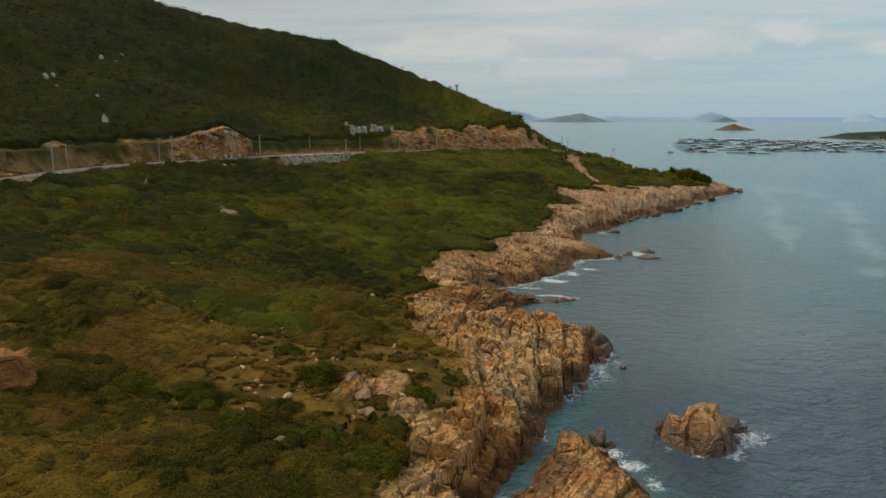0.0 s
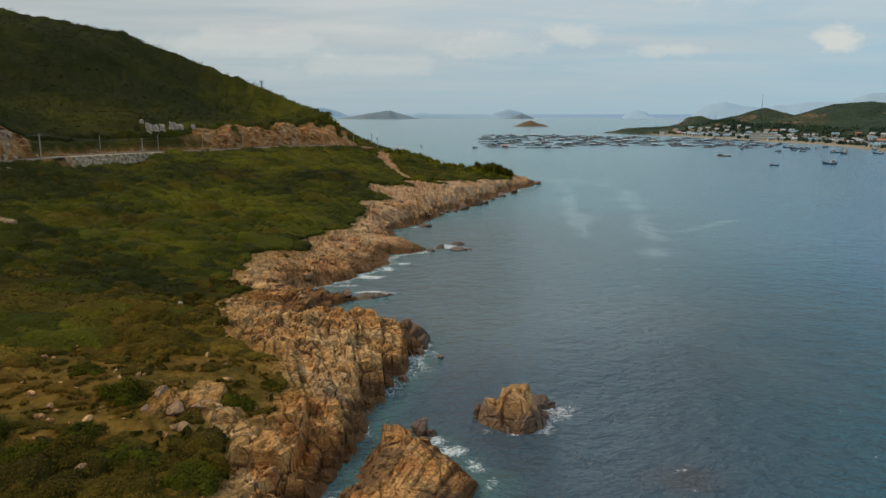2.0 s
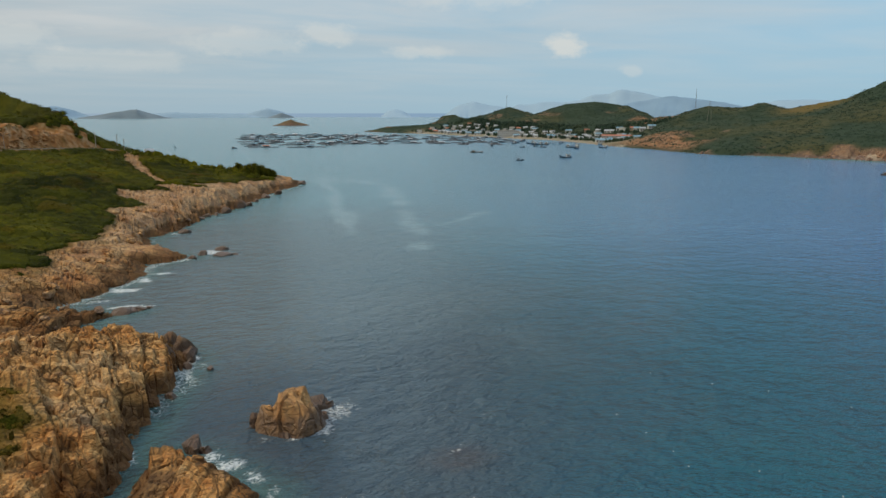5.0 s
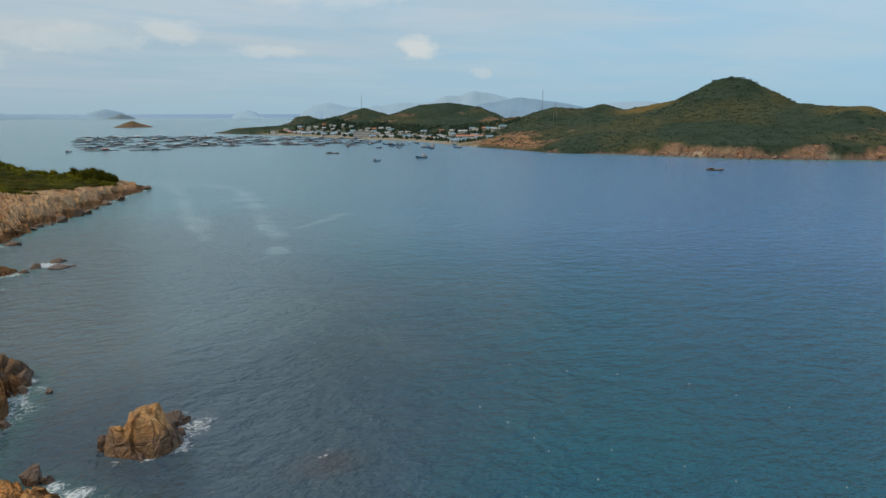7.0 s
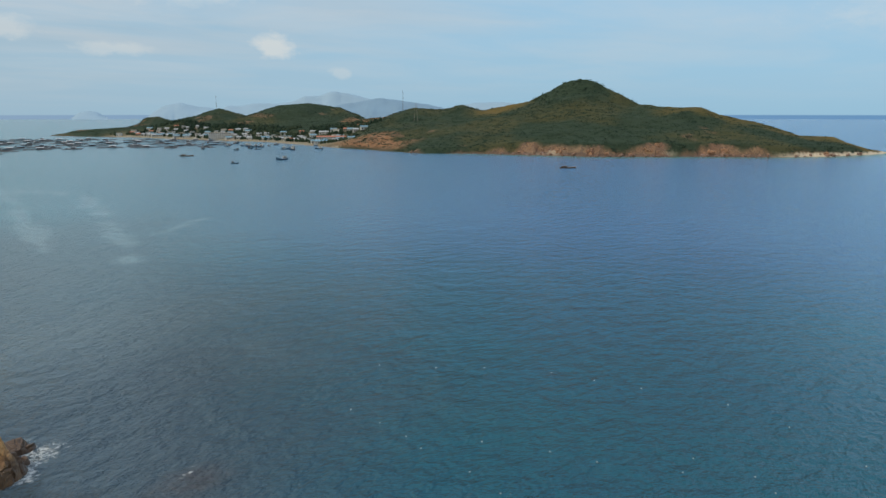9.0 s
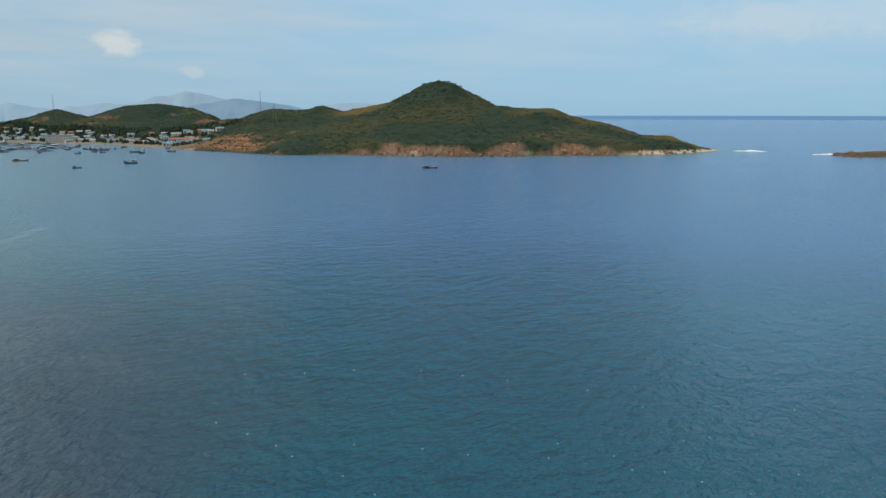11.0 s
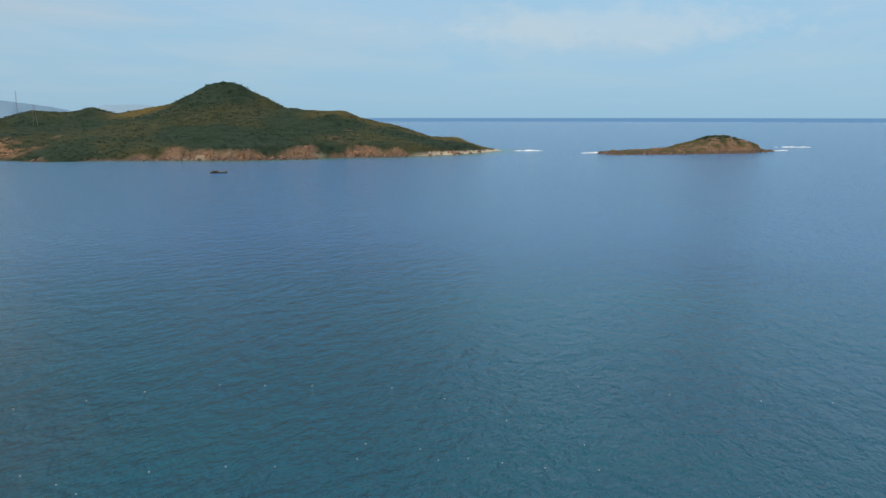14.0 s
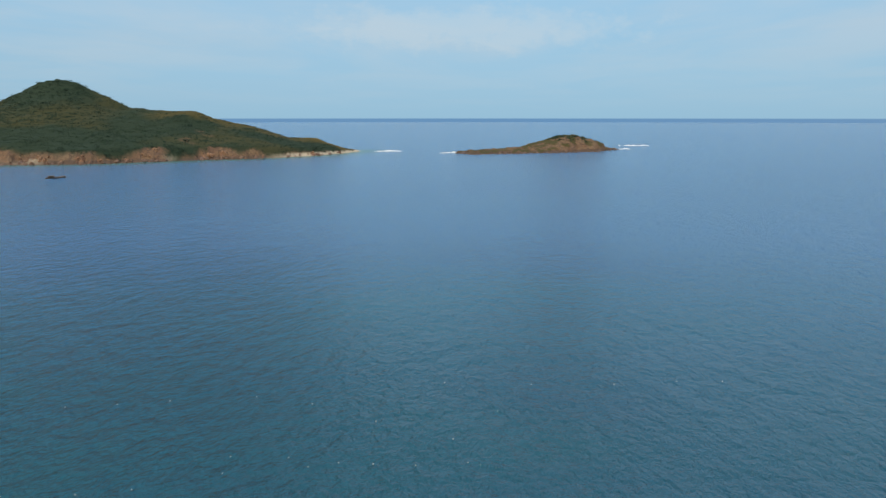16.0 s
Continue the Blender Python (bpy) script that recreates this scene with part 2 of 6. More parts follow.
def rock_colour(t, pos, scale=1.0):
    """Warm granite: orange and tan, grey lichen, dark open joints, a dark wet foot at the tide. Returns colour, relief and wetness."""
    big = noise_of(t, pos, 0.11 * scale, 4, 0.6)
    fine = noise_of(t, pos, 1.3 * scale, 8, 0.72)
    col = ramp(t, big, [(0.33, (0.32, 0.132, 0.036)), (0.43, (0.50, 0.250, 0.084)), (0.53, (0.56, 0.320, 0.122)), (0.66, (0.53, 0.345, 0.165)), (0.76, (0.38, 0.255, 0.150))])
    col = mix(t, ramp(t, fine, [(0.37, (0.75, 0.75, 0.75)), (0.52, (0, 0, 0))]), col, mix(t, 1.0, col, (0.42, 0.36, 0.31), "MULTIPLY"))
    lichen = ramp(t, noise_of(t, pos, 0.45 * scale, 5, 0.7), [(0.55, (0, 0, 0)), (0.68, (1, 1, 1))])
    col = mix(t, calc(t, "MULTIPLY", lichen, 0.15), col, (0.47, 0.375, 0.27))
    rust = ramp(t, noise_of(t, mapped(t, pos, (1, 1, 0.35), 0, (7, 3, 1)), 0.3 * scale, 5, 0.65), [(0.50, (0, 0, 0)), (0.66, (1, 1, 1))])
    col = mix(t, calc(t, "MULTIPLY", rust, 0.7), col, (0.25, 0.095, 0.030))
    # joints: long ones between the blocks and short cracks within them, each dying out in places
    wob = t.nodes.new("ShaderNodeTexNoise")
    wob.inputs["Scale"].default_value, wob.inputs["Detail"].default_value = 0.5 * scale, 3.0
    t.links.new(pos, wob.inputs["Vector"])
    push = t.nodes.new("ShaderNodeVectorMath")
    push.operation = "MULTIPLY_ADD"
    t.links.new(wob.outputs["Color"], push.inputs[0])
    push.inputs[1].default_value = [0.9 / scale] * 3
    t.links.new(pos, push.inputs[2])
    lines = None
    for k, (shape, turn, width, deep) in enumerate((((0.34, 0.17, 0.22), 0.25, 0.040, 1.0), ((0.75, 0.45, 0.36), 0.12, 0.055, 0.85), ((0.6, 1.1, 2.4), 0.4, 0.07, 0.5))):
        cell = t.nodes.new("ShaderNodeTexVoronoi")
        cell.feature = "DISTANCE_TO_EDGE"
        cell.inputs["Scale"].default_value = 1.0
        t.links.new(mapped(t, push.outputs[0], tuple(v * scale for v in shape), turn, (3.1 * k, 1.7 * k, 0)), cell.inputs["Vector"])
        dark = calc(t, "SUBTRACT", 1.4, calc(t, "DIVIDE", cell.outputs["Distance"], width), clamp=True)
        keep = noise_of(t, mapped(t, pos, (1, 1, 1), 0, (11 * k, 5, 2)), 0.30 * scale, 3, 0.6)
        dark = calc(t, "MULTIPLY", dark, calc(t, "MULTIPLY_ADD", keep, 6.0, -2.2, clamp=True))
        dark = calc(t, "MULTIPLY", dark, deep)
        lines = dark if lines is None else calc(t, "MAXIMUM", lines, dark)
    col = mix(t, calc(t, "MULTIPLY", lines, 0.8), col, (0.045, 0.026, 0.015))
    z = t.nodes.new("ShaderNodeSeparateXYZ")
    t.links.new(pos, z.inputs[0])
    edge = calc(t, "MULTIPLY_ADD", big, 6.0, calc(t, "MULTIPLY_ADD", fine, 2.2, -1.0))
    wet = calc(t, "MULTIPLY", calc(t, "SUBTRACT", edge, z.outputs[2]), 0.9, clamp=True)
    relief = calc(t, "MULTIPLY_ADD", lines, -1.3, fine)
    return mix(t, calc(t, "MULTIPLY", wet, 0.82), col, (0.085, 0.046, 0.024)), relief, wet


def make_rock(name="granite", scale=1.0, dust=0.0, film=(0.24, 0.150, 0.115)):
    m, t, b = material(name)
    col, fine, wet = rock_colour(t, place(t), scale)
    col = mix(t, dust, col, film)
    t.links.new(col, b.inputs["Base Color"])
    t.links.new(calc(t, "MULTIPLY_ADD", wet, -0.5, 0.9), b.inputs["Roughness"])
    bumped(t, b, fine, 0.8, 0.3 / scale)
    return m


def make_ground(name, far=False):
    """Earth under heath: fields say how much is bare rock, cut clay, worn grass."""
    m, t, b = material(name)
    pos = place(t)
    rock, fine, wet = rock_colour(t, pos, 0.45 if far else 1.0)
    if not far:
        # distance haze painted in: the rock turns paler and pinker further out
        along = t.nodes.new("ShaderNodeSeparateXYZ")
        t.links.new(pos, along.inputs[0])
        far_haze = calc(t, "MULTIPLY", calc(t, "MULTIPLY_ADD", along.outputs[1], 0.0125, -1.9, clamp=True), calc(t, "SUBTRACT", 1.0, wet))
        rock = mix(t, calc(t, "MULTIPLY", far_haze, 0.42), rock, ramp(t, noise_of(t, pos, 0.16, 5, 0.6), [(0.38, (0.20, 0.145, 0.105)), (0.6, (0.44, 0.33, 0.235))]))
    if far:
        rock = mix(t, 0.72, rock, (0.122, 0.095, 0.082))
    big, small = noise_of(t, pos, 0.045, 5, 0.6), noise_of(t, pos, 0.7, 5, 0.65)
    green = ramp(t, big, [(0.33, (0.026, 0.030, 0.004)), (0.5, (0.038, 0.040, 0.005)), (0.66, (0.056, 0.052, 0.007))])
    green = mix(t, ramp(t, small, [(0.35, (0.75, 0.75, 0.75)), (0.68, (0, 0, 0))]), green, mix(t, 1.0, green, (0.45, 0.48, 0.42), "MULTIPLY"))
    # across the bay the green is painted bluish with haze
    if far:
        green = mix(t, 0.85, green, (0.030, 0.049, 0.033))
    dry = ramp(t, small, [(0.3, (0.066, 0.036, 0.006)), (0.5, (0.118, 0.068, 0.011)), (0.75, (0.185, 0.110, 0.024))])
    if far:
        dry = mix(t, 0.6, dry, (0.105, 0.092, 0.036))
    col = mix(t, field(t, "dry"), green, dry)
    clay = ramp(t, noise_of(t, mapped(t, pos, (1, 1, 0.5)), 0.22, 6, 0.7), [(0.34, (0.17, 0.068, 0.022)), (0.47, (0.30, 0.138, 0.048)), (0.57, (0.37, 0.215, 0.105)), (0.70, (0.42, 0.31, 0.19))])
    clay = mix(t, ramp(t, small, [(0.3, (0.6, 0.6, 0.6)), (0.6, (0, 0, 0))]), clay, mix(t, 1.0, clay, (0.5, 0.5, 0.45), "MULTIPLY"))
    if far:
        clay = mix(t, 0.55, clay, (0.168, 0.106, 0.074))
    col = mix(t, field(t, "clay"), col, clay)
    col = mix(t, field(t, "rock"), col, rock)
    col = mix(t, field(t, "sand"), col, (0.50, 0.43, 0.32))
    t.links.new(col, b.inputs["Base Color"])
    b.inputs["Roughness"].default_value = 0.95
    b.inputs["Specular IOR Level"].default_value = 0.08
    stone = field(t, "rock")
    relief = calc(t, "ADD", calc(t, "MULTIPLY", fine, stone), calc(t, "MULTIPLY", small, calc(t, "SUBTRACT", 1.0, stone)))
    bumped(t, b, relief, 0.65, 0.45)
    return m


def make_leaf(name, a, c, d, heath=(0.062, 0.036, 0.005), canopy=False):
    """Foliage from dark to sunlit green; brown: the share of russet heath. A canopy is mottled, darker where its relief
    is low, lighter where it rises.
    """
    m, t, b = material(name)
    pos = place(t)
    tint = calc(t, "ADD", calc(t, "MULTIPLY", field(t, "tint"), 0.75), calc(t, "MULTIPLY", noise_of(t, pos, 0.03, 3), 0.5))
    col = ramp(t, tint, [(0.22, a), (0.55, c), (0.92, d)])
    col = mix(t, field(t, "brown"), col, heath)
    if canopy:
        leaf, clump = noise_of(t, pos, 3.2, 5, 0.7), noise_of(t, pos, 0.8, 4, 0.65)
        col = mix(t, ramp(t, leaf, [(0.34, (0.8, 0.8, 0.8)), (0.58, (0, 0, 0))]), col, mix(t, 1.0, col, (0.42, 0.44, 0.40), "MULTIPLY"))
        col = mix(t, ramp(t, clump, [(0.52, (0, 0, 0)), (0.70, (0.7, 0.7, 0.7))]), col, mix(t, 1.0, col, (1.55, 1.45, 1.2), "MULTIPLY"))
        bumped(t, b, calc(t, "MULTIPLY_ADD", clump, 0.8, calc(t, "MULTIPLY", leaf, 0.45)), 0.8, 0.6)
    t.links.new(col, b.inputs["Base Color"])
    b.inputs["Roughness"].default_value = 0.85
    b.inputs["Specular IOR Level"].default_value = 0.04
    return m


def make_water():
    m, t, b = material("sea_water")
    pos = place(t)
    patch = noise_of(t, mapped(t, pos, (1, 0.7, 1), 0.6), 0.008, 4, 0.55)
    col = ramp(t, patch, [(0.36, (0.012, 0.078, 0.134)), (0.52, (0.011, 0.090, 0.132)), (0.66, (0.010, 0.103, 0.128))])
    # sky reflection painted into the far water: bluer offshore, paler in the bay
    col = mix(t, calc(t, "MULTIPLY", field(t, "calm_sheen"), 0.85), col, mix(t, field(t, "bay"), (0.072, 0.185, 0.365), (0.134, 0.256, 0.292)))
    # reflection of grey cloud put into the water colour off the near rocks
    col = mix(t, field(t, "sky_grey"), col, (0.046, 0.070, 0.092))
    # paler, greyer water colour in the cove
    col = mix(t, field(t, "pale_cove"), col, (0.108, 0.152, 0.172))
    col = mix(t, field(t, "shallow"), col, (0.062, 0.165, 0.155))
    col = mix(t, calc(t, "MULTIPLY", field(t, "shoal"), noise_of(t, pos, 0.6, 5, 0.65)), col, (0.064, 0.050, 0.050))
    # wind waves in metres: long swell, two crossing trains of short waves, ripples
    swell = noise_of(t, mapped(t, pos, (0.7, 1.0, 1), 0.75), 0.085, 2, 0.5, 0.2)
    sea = noise_of(t, mapped(t, pos, (0.72, 1.0, 1), 0.95), 0.32, 3, 0.55, 0.15)
    chop = noise_of(t, mapped(t, pos, (0.78, 1.0, 1), -0.55), 0.95, 4, 0.64, 0.2)
    ripple = noise_of(t, mapped(t, pos, (0.8, 1.0, 1), 0.9), 2.2, 3, 0.6, 0.3)
    gust = ramp(t, noise_of(t, mapped(t, pos, (0.6, 1.0, 1), 0.9), 0.022, 4, 0.6), [(0.34, (0.82, 0.82, 0.82)), (0.62, (1, 1, 1))])
    height = calc(t, "MULTIPLY_ADD", sea, 2.3, calc(t, "MULTIPLY", swell, 1.9))
    short = calc(t, "MULTIPLY_ADD", chop, 1.05, calc(t, "MULTIPLY", ripple, 0.27))
    height = calc(t, "MULTIPLY_ADD", short, gust, height)
    height = calc(t, "MULTIPLY", height, calc(t, "MULTIPLY_ADD", field(t, "calm_sheen"), -0.12, 1.0))
    foam = field(t, "foam")
    lace = noise_of(t, pos, 1.1, 8, 0.78, 1.6)
    white = calc(t, "MULTIPLY", calc(t, "SUBTRACT", calc(t, "MULTIPLY_ADD", lace, 2.8, foam), 2.02), 2.2, clamp=True)
    white = calc(t, "MULTIPLY", calc(t, "MULTIPLY", white, 0.82), calc(t, "GREATER_THAN", foam, 0.02))
    slick = field(t, "slick")
    col = mix(t, calc(t, "MULTIPLY", slick, 0.34), col, (0.30, 0.42, 0.46))
    col = mix(t, white, col, (0.72, 0.76, 0.77))
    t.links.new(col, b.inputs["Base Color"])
    b.inputs["IOR"].default_value = 1.33
    t.links.new(calc(t, "ADD", calc(t, "MULTIPLY", white, 0.5), calc(t, "MULTIPLY_ADD", field(t, "calm_sheen"), 0.10, 0.07)), b.inputs["Roughness"])
    bumped(t, b, height, 1.0, 1.0)
    return m


def make_plain(name, col, rough=0.7, metal=0.0, spread=0.25, scale=3.0):
    m, t, b = material(name)
    pos = place(t)
    n = noise_of(t, pos, scale, 5, 0.6)
    dark = tuple(v * (1 - spread) for v in col)
    lit = tuple(min(1, v * (1 + spread)) for v in col)
    t.links.new(ramp(t, n, [(0.3, dark), (0.7, lit)]), b.inputs["Base Color"])
    b.inputs["Roughness"].default_value, b.inputs["Metallic"].default_value = rough, metal
    b.inputs["Specular IOR Level"].default_value = 0.15 if rough > 0.8 else 0.4
    return m


GRANITE = make_rock()
GREY_STONE = make_plain("grey_stone", (0.33, 0.285, 0.225), 0.95, 0, 0.5, 1.3)
WET_ROCK = make_rock("wet_granite", 1.0, 0.78, (0.088, 0.052, 0.032))
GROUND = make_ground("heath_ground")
GROUND_HAZED = make_ground("hazed_ground", True)
LEAF = make_leaf("shrub_leaves", (0.025, 0.029, 0.003), (0.058, 0.060, 0.005), (0.116, 0.108, 0.008))
LEAF_DARK = make_leaf("bush_leaves", (0.020, 0.0215, 0.002), (0.037, 0.039, 0.003), (0.078, 0.074, 0.005))
LEAF_DRY = make_leaf("dry_heath", (0.048, 0.036, 0.005), (0.100, 0.068, 0.010), (0.185, 0.122, 0.020))
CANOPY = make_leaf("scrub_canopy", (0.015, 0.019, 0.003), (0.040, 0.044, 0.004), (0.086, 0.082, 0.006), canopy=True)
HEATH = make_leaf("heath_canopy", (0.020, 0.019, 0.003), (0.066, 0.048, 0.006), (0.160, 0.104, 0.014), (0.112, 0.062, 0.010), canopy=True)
# these leaf greens carry the bluish haze of the far shore
LEAF_HAZED = make_leaf("hazed_scrub", (0.020, 0.037, 0.026), (0.029, 0.049, 0.033), (0.048, 0.066, 0.040))
WATER = make_water()
ASPHALT = make_plain("asphalt", (0.15, 0.125, 0.095), 0.95, 0, 0.2, 0.6)
CONCRETE = make_plain("concrete", (0.25, 0.215, 0.165), 0.95, 0, 0.25, 1.0)
MASONRY = make_plain("rubble_masonry", (0.33, 0.255, 0.165), 0.95, 0, 0.8, 0.8)
STEEL = make_plain("galvanised_steel", (0.19, 0.175, 0.15), 0.7, 0.1, 0.15, 2.0)
# air haze is mixed into the base colours of the horizon's land
HAZE_NEAR = make_plain("hazed_isle", (0.150, 0.195, 0.225), 1.0, 0, 0.15, 0.01)
HAZE_MID = make_plain("hazed_slopes", (0.185, 0.285, 0.385), 1.0, 0, 0.06, 0.006)
HAZE_FAR = make_plain("hazed_hills", (0.265, 0.375, 0.475), 1.0, 0, 0.04, 0.004)


# ---- the near headland ----
def polar(az, d, z=None):
    a = radians(az)
    return (d * math.sin(a), d * math.cos(a)) if z is None else (d * math.sin(a), d * math.cos(a), z)


COVE_SHORE = [(-500, -900), (-90, -300), (-40, -120), (-12, -30), (3, 20), (9, 50), (14.2, 71.5), (11.6, 77), (9.8, 80), (8.6, 83), (7, 85), (4.5, 84),
              (2, 78), (-1.5, 71), (-5, 64), (-4.5, 68), (-2, 76), (1, 84), (3.6, 93), (7, 102.5), (11, 112.5), (13, 121), (10.5, 128),
              (5, 133), (-3, 134), (-8, 136), (-4, 143), (3, 151), (7, 155), (2, 158), (-6, 160), (-9, 163)]
HEAD_SHORE = [(-2, 170), (6, 180), (11.5, 189), (14, 201), (26, 208), (20, 216), (16, 230), (19, 245), (24, 254), (33, 268), (42, 290),
              (54, 304), (66, 325), (80, 352), (95, 375), (107, 393), (112, 400), (104, 412), (85, 432), (60, 470), (42, 520), (30, 580),
              (-20, 660), (-120, 720), (-300, 760), (-1400, 800), (-1600, -900)]
SHORE = COVE_SHORE + HEAD_SHORE
ROAD = [(-260, -600, 30), (-165, -200, 28), (-148, 0, 27), polar(-52, 180, 26), polar(-38.4, 198, 25.1), polar(-35, 219, 25), polar(-31.4, 240, 25),
        polar(-28, 253, 25), polar(-23.6, 270, 24.5), polar(-20.3, 290, 24.5), polar(-15.2, 325, 23.5), polar(-10.8, 345, 23),
        polar(-8, 365, 22.7), polar(-4.6, 392, 22.5), polar(-1, 418, 21.6), polar(1.2, 440, 20), polar(2.3, 470, 17)]
SPUR = [polar(1.2, 440, 20), polar(5.2, 430, 16.8), polar(8, 424, 10.2), polar(10.5, 417, 9.4), polar(12.3, 411, 8), polar(14.0, 407, 4.5)]
RIDGE = [(-500, -500, 150), polar(-110, 480, 145), polar(-75, 420, 140), polar(-50, 450, 132), polar(-38, 490, 121), polar(-27, 510, 108.5),
         polar(-21, 520, 96.5), polar(-15.3, 530, 91), polar(-10.7, 520, 72.5), polar(-5.5, 500, 54.5), polar(-2, 470, 39), polar(0.6, 446, 23.5)]
GULLY = [polar(2.9, 436), polar(3.6, 400), polar(4.2, 365), polar(5.0, 335)]
LAYOUT = ROAD[:-1] + SPUR[1:]


def land(x, y):
    """Height of the headland, and its fields: way to the shore, bare rock, cut clay, worn grass."""
    wob = fbm(x, y, 9, 4, 3)
    shore = shore_way(x, y, SHORE) + 1.1 * wob * ease(-6, 4, shore_hint(x, y))
    road, road_z, side = line_way(x, y, LAYOUT)
    ridge, ridge_z, behind = line_way(x, y, RIDGE)
    high = np.interp(y, [0, 64, 78, 100, 115, 128, 140, 160, 175, 200, 225, 260, 300, 350, 380, 400], [5, 6.5, 7, 6.8, 6.2, 4.6, 2.4, 2.2, 3.6, 3.4, 5, 8, 10.5, 9, 6, 3.5])
    islet = ease(-0.5, 2.5, x - np.interp(y, [60, 71, 78, 84, 90], [-5.5, -1.2, 1.6, 4, 4])) * (y < 92) * ease(40, 60, y)
    high = high * (1 - 0.5 * islet)
    wide = np.interp(y, [0, 60, 90, 130, 150, 200, 250, 300, 400], [9, 5, 6, 7, 9, 11, 15, 19, 13])
    inland = np.maximum(shore, 0)
    cliff = high * (0.5 * ease(0, 0.55, inland / wide) + 0.5 * (1 - np.exp(-inland / (1.3 * wide))))
    share = inland / (inland + road + 1e-6)
    below = cliff + (road_z - high) * share ** 1.25
    climb = road / (road + ridge + 1e-6)
    az = np.degrees(np.arctan2(x, y))
    cut = np.interp(az, [-60, -40, -33, -27.6, -25.4, -23.6, -21.2, -14, -11.5, -8, -5, -2.5, 0, 2], [1.8, 2.2, 3.0, 2.4, 5.6, 6.0, 2, 2.0, 2.6, 6, 8.5, 8.5, 5, 3]) * (1 + 0.35 * fbm(x, y, 14, 3, 41))
    above = road_z + (ridge_z - road_z) * climb ** 1.02 + cut * ease(3.8, np.interp(az, [-14, -8], [7.8, 13]), road) * (1 - ease(15, 60, road))
    above = np.where(behind > 0, ridge_z - 0.5 * ridge, above)
    above = np.minimum(above, 2.5 + 0.75 * inland)
    on_spur = ease(-14, 6, line_way(x, y, ROAD)[0] - line_way(x, y, SPUR)[0]) * ease(2, 14, x)
    above = above * (1 - on_spur) + below * on_spur
    z = np.where(side > 0, above, below)
    rough = ease(6, 40, inland) * ease(5, 18, road)
    z = z + rough * (1.1 * fbm(x, y, 38, 4, 7) + 0.25 * fbm(x, y, 6, 3, 9))
    z = z + ease(30, 90, road) * (side > 0) * (behind <= 0) * 5 * fbm(x, y, 90, 3, 29) * ease(0, 60, ridge)
    # the carriageway lies level in its bench
    wall = ease(-20.3, -19.7, az) * (1 - ease(-14.6, -13.8, az)) * (side <= 0)
    z = z - wall * 2.3 * ease(3.8, 5.2, road) * (1 - ease(18, 45, road))
    bench = (1 - ease(4.2 - 1.6 * wall, 7.5 - 3.9 * wall, road)) * (line_way(x, y, ROAD)[0] < 9)
    z = z * (1 - bench) + (road_z - 0.12) * bench
    z = np.where(shore > 0, z, np.maximum(shore * 0.8, -7))
    band = np.interp(y, [0, 60, 70, 78, 86, 94, 102, 109, 118, 130, 150, 175, 200, 230, 252, 270, 300, 322, 345, 370, 410], [5, 8, 8, 8, 9.5, 11.5, 18, 25, 23, 18, 19, 19, 21, 17, 17, 22, 22, 22, 17, 12, 13])
    bare = 1 - ease(-4.5, 4.5, shore - band + 2.0 * fbm(x, y, 3.5, 3, 21) + np.interp(y, [120, 150, 260], [3.5, 5, 11]) * fbm(x, y, 16, 4, 19))
    outcrop = ease(0.25, 0.6, fbm(x, y, 6, 4, 23)) * (1 - ease(18, 26, shore)) * (1 - ease(125, 150, y)) * ease(72, 80, y) * 0.8
    ledge = line_way(x, y, [(-17, 80.5), (-13.5, 75.5), (-9.5, 72.5)])[0] + 1.6 * fbm(x, y, 4, 3, 25)
    outcrop = np.maximum(outcrop, 1 - ease(1.6, 3.4, ledge))
    z = z + 0.6 * outcrop * ease(6, 12, shore)
    bare = np.maximum(bare, 0.72 * outcrop)
    bare = np.maximum(bare, 1 - ease(0.6, 0.85, (shore + 0.8 * wob) / band) * ease(3, 6, shore))
    bare = np.maximum(bare, islet)
    high_cut = np.interp(az, [-13, -9, -5, -2, 2], [8, 11, 16, 16, 12])
    bank = ease(3.5, 5, road) * (1 - ease(high_cut, high_cut + 5, road + 2.5 * fbm(x, y, 11, 3, 31))) * (side > 0) * ease(2.2, 4.5, cut) * ease(-1.1, -0.6, fbm(x, y, 13, 3, 33))
    bank = np.maximum(bank, (ease(3, 4, road) * (1 - ease(4.5, 6.5, road)) * 0.7) * (line_way(x, y, ROAD)[0] < 9))
    gully = 1 - ease(2.0, 4.5, line_way(x, y, GULLY)[0] + 1.5 * fbm(x, y, 8, 3, 45))
    bank = np.maximum(bank, 0.4 * gully)
    bare = np.maximum(bare, 0.85 * gully)
    dry = ease(-0.35, 0.55, fbm(x, y, 30, 4, 37)) * (1 - ease(60, 110, shore - 0.12 * np.maximum(0, y - 60)))
    dry = np.maximum(dry, ease(0.25, 0.9, fbm(x, y, 24, 4, 39)) * 0.4)
    dry = dry * (1 - 0.7 * ease(-45, -85, x)) * (0.42 + 0.58 * ease(-0.5, 0.5, fbm(x, y, 5, 4, 40)))
    return z, shore, bare, bank, dry, road, side


def shore_hint(x, y):
    return shore_way(x, y, SHORE)


